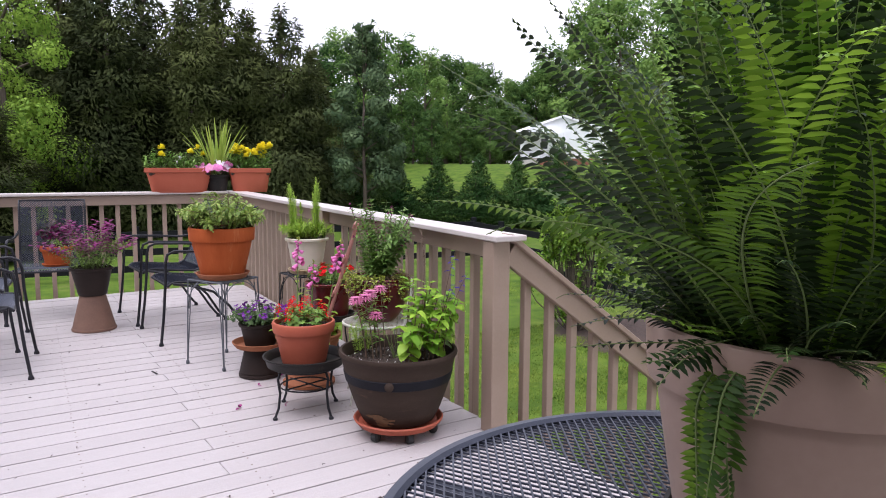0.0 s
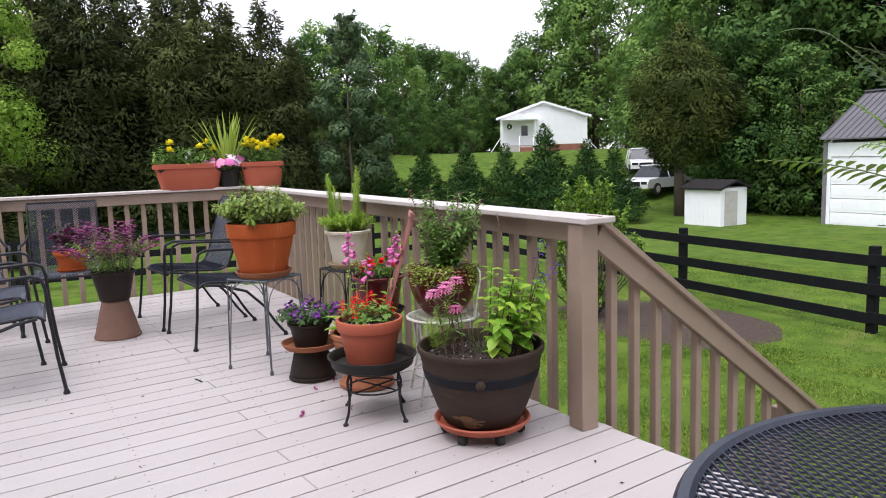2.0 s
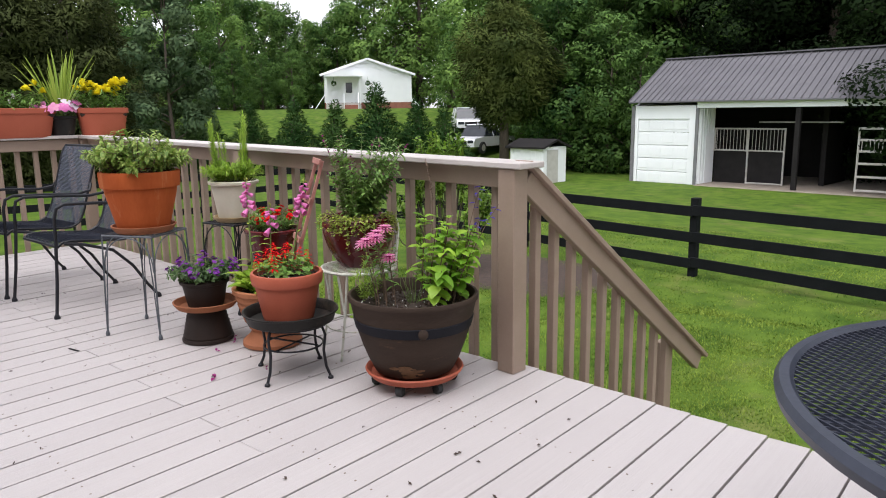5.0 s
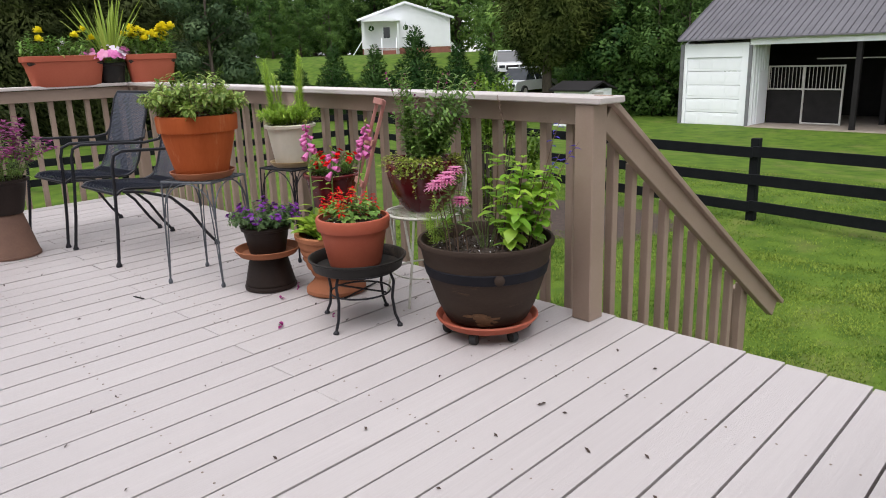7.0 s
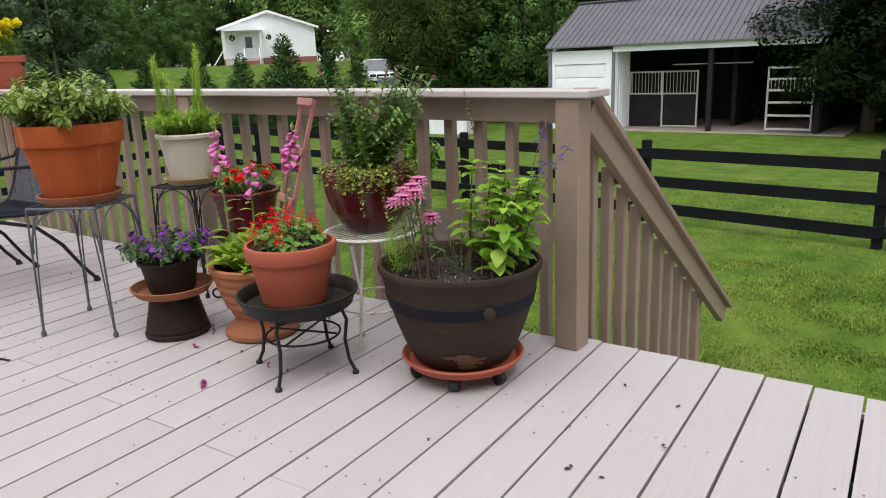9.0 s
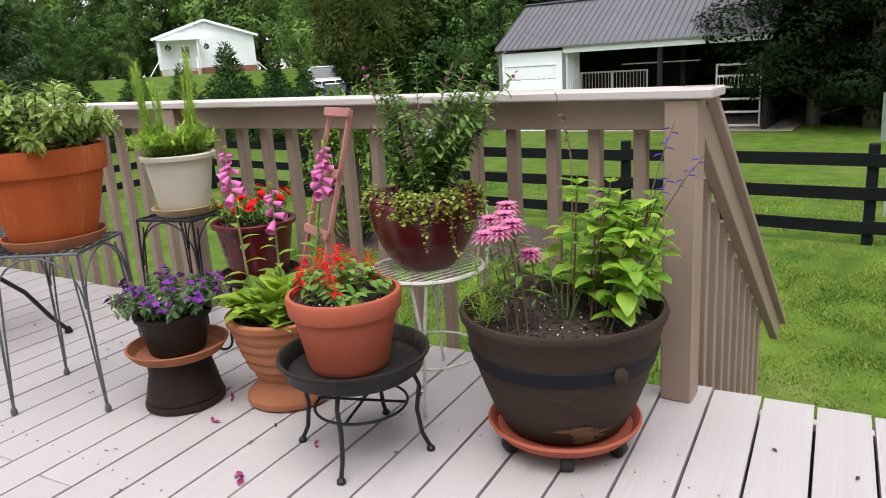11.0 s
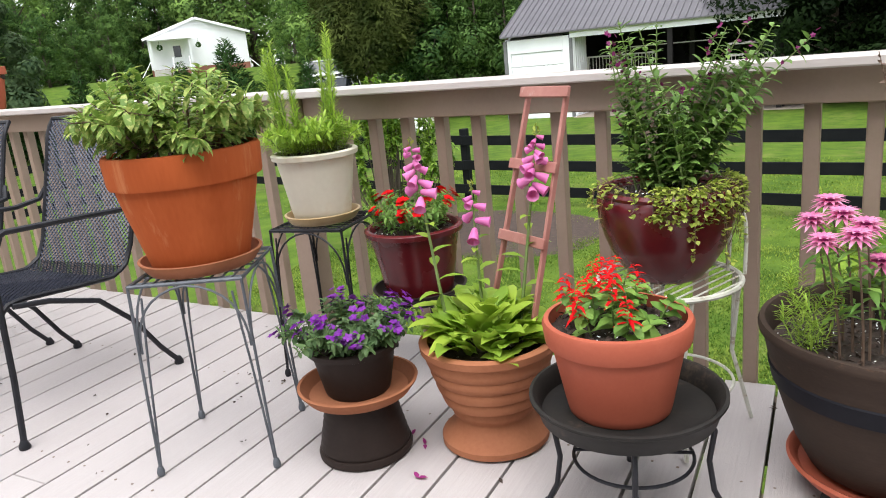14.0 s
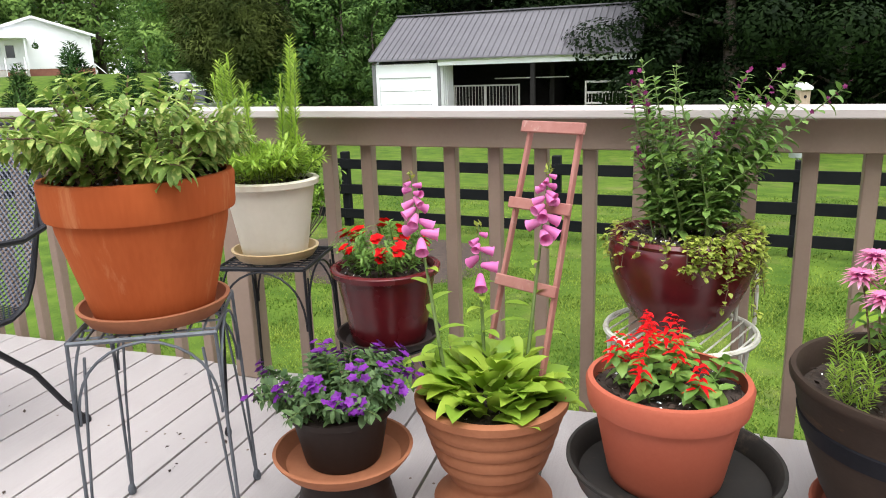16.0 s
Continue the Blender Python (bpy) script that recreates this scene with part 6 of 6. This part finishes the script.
# planters on the railing
def trough(name, label, x, y, rz, length):
    zc = rail_z(7.45) + 0.001
    t = thing(name, label, "planter", (x, y, zc - 0.012), rz)
    t.scale = (1, 1, 1.32)
    b = Build()
    L, W = length / 2, 0.10
    rows = [(0.76, 0.72, 0.0), (0.80, 0.76, 0.006), (0.89, 0.87, 0.10), (0.935, 0.92, 0.145), (1.0, 1.0, 0.148), (1.0, 1.0, 0.178), (0.975, 0.95, 0.18), (0.955, 0.91, 0.17), (0.94, 0.88, 0.13)]
    n = 28
    vs = []
    for sx, sy, zz in rows:
        for k in range(n):
            a = 6.2832 * k / n
            c, s = math.cos(a), math.sin(a)
            e = 0.42
            vs.append((L * sx * math.copysign(abs(c) ** e, c), W * sy * math.copysign(abs(s) ** e, s), zz))
    b.add(vs, [(i * n + k, i * n + (k + 1) % n, (i + 1) * n + (k + 1) % n, (i + 1) * n + k) for i in range(len(rows) - 1) for k in range(n)] + [tuple(range(n))[::-1]])
    part("planter_box", b, M["plasterra"], t)
    b = Build()
    b.box((-L * 0.9, -W * 0.84, 0.125), (L * 0.9, W * 0.84, 0.15), 0.01)
    part("soil", b, M["soil"], t)
    return t


def trough_flowers(t, L, yellow, whitish):
    for i in range(7):
        x = -L * 0.4 + L * 0.8 * i / 6
        sts = stems(8, 0.05, 0.09, 0.15, 0.4, 0.4)
        sts = [[p + Vector((x, 0, 0)) for p in s] for s in sts]
        leafy(t, 0.15, sts[:6], G["mid"], 7, 0.05, 0.022, 0.0016, 0.15, 0.3, 0.5)
        for s in sts[:3]:
            if rnd.random() < yellow:
                b = Build()
                for _ in range(42):
                    d = sph()
                    d.z = abs(d.z)
                    b.leaf(s[-1] + Vector((0, 0, 0.03)), d, 0.040, 0.027, 0.1)
                part("marigold", b, G["yellow"], t, at=pose(0, 0, 0.155))
            elif rnd.random() < whitish:
                b = Build()
                for _ in range(4):
                    bloom(b, s[-1] + sph(0.012), Vector((0, -0.4, 0.7)) + sph(0.5), 0.016, 5, 0.2)
                part("flower", b, G["whitep"], t, at=pose(0, 0, 0.155))


tr1 = trough("railing_planter", "long terracotta-coloured trough of marigolds on the railing", 1.57, 7.28, 0, 0.63)
trough_flowers(tr1, 0.6, 0.26, 0.2)
tr2 = trough("railing_planter", "short terracotta-coloured trough of yellow flowers on the railing", 2.24, 7.22, -8, 0.42)
trough_flowers(tr2, 0.42, 0.95, 0.5)
t, z = potted("potted_spike", "black pot with spiky grass and petunias on the railing", 1.935, 7.30, rail_z(7.45) + 0.001, pot_profile(0.075, 0.095, 0.13, 0.006), M["blackplastic"], 0.015)
t.scale = (1.2, 1.2, 1.25)
b = Build()
for i in range(46):
    a, e = rnd.uniform(0, 6.28), rnd.uniform(0.1, 1.0)
    st = Vector((0.02 * math.cos(a), 0.02 * math.sin(a), 0))
    L = rnd.uniform(0.30, 0.50)
    d = Vector((math.cos(a) * e * 0.75, math.sin(a) * e * 0.75, 1)).normalized()
    b.leaf(st, d, L, 0.015, 0.12 * e, 0.4)
part("grass_blade", b, G["spike"], t, "long yellow-green blades", at=pose(0, 0, z))
sts = stems(44, 0.08, 0.19, 0.11, 0.35, 0.5)
leafy(t, z, sts, G["petleaf"], 6, 0.03, 0.015)
for i, st in enumerate(sts):
    b = Build()
    bloom(b, st[-1], st[-1] + Vector((-0.02, -0.04, 0.06)), 0.036, 5, 0.1)
    part("flower", b, (G["fox_pink"], G["pink"], G["whitep"], G["fox_pink"])[i % 4], t, at=pose(0, 0, z))


# fern on the table
def fern():
    x, y = 1.26, 0.505
    zt = 0.004 + 0.652 + 0.004
    saucer("saucer", "black saucer under the fern pot", M["blackplastic"], x, y, zt, 0.185, 0.022)
    prof, ri = pot_profile(0.168, 0.205, 0.31, 0.009, 0.27)
    t, z = potted("potted_fern", "large beige pot with a lush green fern", x, y, zt + 0.009, (prof, ri), M["beige"], 0.03)
    n = 370
    for i in range(n):
        b, s = Build(), Build()
        a = i * 2.39996 + rnd.uniform(-0.2, 0.2)
        e = (i + 0.5) / n
        low, hang, short = i % 9 == 4, i % 46 == 5, i % 3 == 1
        L = rnd.uniform(0.36, 0.58)
        el = radians(90 - 36 * e * e + rnd.uniform(-12, 8))
        sag = rnd.uniform(0.15, 0.95) * (0.3 + 0.8 * e)
        if low:
            L, el, sag = rnd.uniform(0.22, 0.36), radians(rnd.uniform(18, 52)), rnd.uniform(0.3, 0.9)
            L *= 0.7 if math.cos(a - radians(215)) > 0.5 else 1.0
        if hang:
            L, el, sag, e = rnd.uniform(0.24, 0.34), radians(rnd.uniform(0, 25)), rnd.uniform(1.7, 1.9), 1.5
            a = radians(rnd.choice((186, 190, 194, 300, 330, 20)))
        if short and not hang:
            L, el, e = rnd.uniform(0.15, 0.30), radians(rnd.uniform(5, 85)), rnd.uniform(0.3, 1.3)
        out = Vector((math.cos(a), math.sin(a), 0))
        p = Vector((0.15 * math.sqrt(e) * math.cos(a), 0.15 * math.sqrt(e) * math.sin(a), 0))
        m = max(16, int(L / (0.0085 if hang else 0.0125)))
        pts, ang = [p], el
        curl = rnd.uniform(-0.05, 0.32)
        yaw = rnd.uniform(-0.9, 0.9)
        for k in range(m):
            ang -= (sag / m if not hang else 3 * sag / m if k < m / 3 else 0) + (curl if k > m * 0.86 and not hang else 0)
            o = out * math.cos(yaw * k / m) + Vector((-out.y, out.x, 0)) * math.sin(yaw * k / m)
            p = p + (o * math.cos(ang) + Vector((0, 0, math.sin(ang)))) * (L / m)
            rr = math.hypot(p.x, p.y)
            if rr < 0.235 and p.z < 0.05 and k > 8:
                p = Vector((p.x * 0.235 / rr, p.y * 0.235 / rr, p.z))
            pts.append(p)
        s.tube(pts, [0.0019 * (1 - 0.75 * k / m) for k in range(m + 1)], 4, False)
        twist = rnd.uniform(-0.5, 0.5)
        wide = rnd.uniform(0.028, 0.038) * (0.58 if hang else 0.72 if short else 1.0)
        for k in range(2, m + 1):
            f = k / m
            w = wide * min(1, (f - 0.03) * 5) * (1 - f ** 5) * rnd.uniform(0.86, 1.1) + 0.004
            d = (pts[k] - pts[k - 1]).normalized()
            side = d.cross(Vector((0, 0, 1)))
            side = side.normalized() if side.length > 0.1 else Vector((-out.y, out.x, 0))
            nrm = side.cross(d)
            for sg in (-1, 1):
                if rnd.random() < 0.03:
                    continue
                b.leaf(pts[k - 1].lerp(pts[k], 0.5 * (sg > 0)), side * sg + d * rnd.uniform(0.1, 0.34) + nrm * (0.18 + twist * sg + rnd.uniform(-0.12, 0.12)), w, 0.0088, 0.3, 0.25, nrm)
        fr = part("frond", b, G["fern"] if hang else G["fernnew"] if i % 8 == 2 else G["fernshade"] if short or i % 3 == 0 else G["fern"], t, at=pose(0, 0, z))
        part("midrib", s, M["stem"], fr)


# near-black green paints the fern's inner shade onto short and every third fronds
G["fernshade"] = foliage("shaded_fern_leaves", (0.0022, 0.010, 0.0015), (0.020, 0.055, 0.005), 0.55, 0.1, own=0.15, whole=0.85)
G["fernnew"] = foliage("young_fern_leaves", (0.09, 0.23, 0.012), (0.30, 0.48, 0.04), 0.45, 0.3, own=0.2, whole=0.8)
fern()


# ---- small litter on the deck ----
def litter():
    b = Build()
    spots = [(0.878, 4.232)]
    for _ in range(150):
        spots.append((rnd.uniform(-0.4, 2.0), rnd.uniform(1.6, 6.6)))
    for x, y in spots:
        for _ in range(rnd.choice((1, 1, 2))):
            b.chip((x + rnd.uniform(-0.01, 0.01), y + rnd.uniform(-0.01, 0.01), 0.007), Vector((0, 0, 1)) + sph(0.5), rnd.uniform(0.006, 0.017))
    tagged(part("dry_petals", b, M["mulch"], smooth=False), "dry brown petals and seeds on the planks", "litter", kind="stuff")
    for x, y, s in ((1.50, 3.83, 0.02), (1.33, 3.70, 0.022), (1.47, 3.77, 0.018), (1.15, 3.38, 0.026), (1.58, 4.12, 0.02), (1.36, 3.32, 0.018)):
        f = Build()
        for _ in range(3):
            f.leaf((0, 0, 0.004), sph() * 0.5 + Vector((0.3, 0.2, 0.3)), s, s * 0.6, 0.4)
        ob = part("fallen_petal", f, G["magenta"])
        ob.matrix_basis = pose(x, y, 0.004, 0, 0, rnd.uniform(0, 360))
        tagged(ob, "wilted dark pink petal on the deck", "petal", "fallen petals")
    c = Build()
    c.beam((0, 0, 0), (0.018, -0.075, 0), 0.011, 0.003, 0.001)
    ob = part("wood_chip", c, M["dark"])
    ob.matrix_basis = pose(0.866, 4.27, 0.0055)
    tagged(ob, "dark gouge-like splinter lying on a plank", "splinter")


litter()


# ---- deck planks ----
def planks():
    cache = {}
    gap, skew = 0.0082, 0.072
    turn = math.degrees(math.atan(skew))

    def plank(x0, x1, y, w):
        L = round((x1 - x0) * math.hypot(1, skew), 3)
        if L not in cache:
            b = Build()
            b.box((0, 0, -0.028), (L, 1, 0), 0.0022)
            cache[L] = b.data("plank", M["deck"], False)
        part("plank", cache[L], None, DECK, at=pose(x0, y + skew * (x0 - 0.93), 0.003 + rnd.uniform(-0.0012, 0.0008), 0, 0, turn) @ Matrix.Diagonal((1, w, 1, 1)))

    nails = Build()
    for k in range(-34, 38):
        step_y = PITCH if k >= 0 else 0.139
        y = 2.63 + k * step_y + gap / 2
        xe = 2.181 if y < 2.36 else 2.129
        xe = min(xe, 0.93 + (Y_FAR + 0.01 - y - PITCH) / skew)
        xs = max(X_LEFT, 0.93 + (Y_BACK - 0.3 - y) / skew)
        if xe < X_LEFT + 0.3 or xs > xe - 0.3:
            continue
        cuts = [xs, xe]
        if k % 2 == 0 and k >= 0:
            cuts = [xs, 0.922, xe]
        elif k % 4 == 3:
            cuts = [xs, -1.4, xe]
        elif k % 4 == 0:
            cuts = [xs, -0.26, xe]
        cuts = sorted(c for c in set(cuts) if xs <= c <= xe)
        for a, c in zip(cuts, cuts[1:]):
            plank(a + (0.0015 if a > xs else 0), c - (0.0015 if c < xe else 0), y, step_y - gap)
        for j in range(10):
            x = X_LEFT + 0.219 + j * 0.6
            if not xs < x < xe:
                continue
            for f in (0.25, 0.75):
                nails.lathe([(0.004, 0), (0.0035, 0.0012)], 6, (x + rnd.uniform(-0.006, 0.006), y + skew * (x - 0.93) + PITCH * f + rnd.uniform(-0.008, 0.008), 0.0025))
    tagged(part("nail_heads", nails, M["under"], DECK, smooth=False), kind="stuff")


planks()
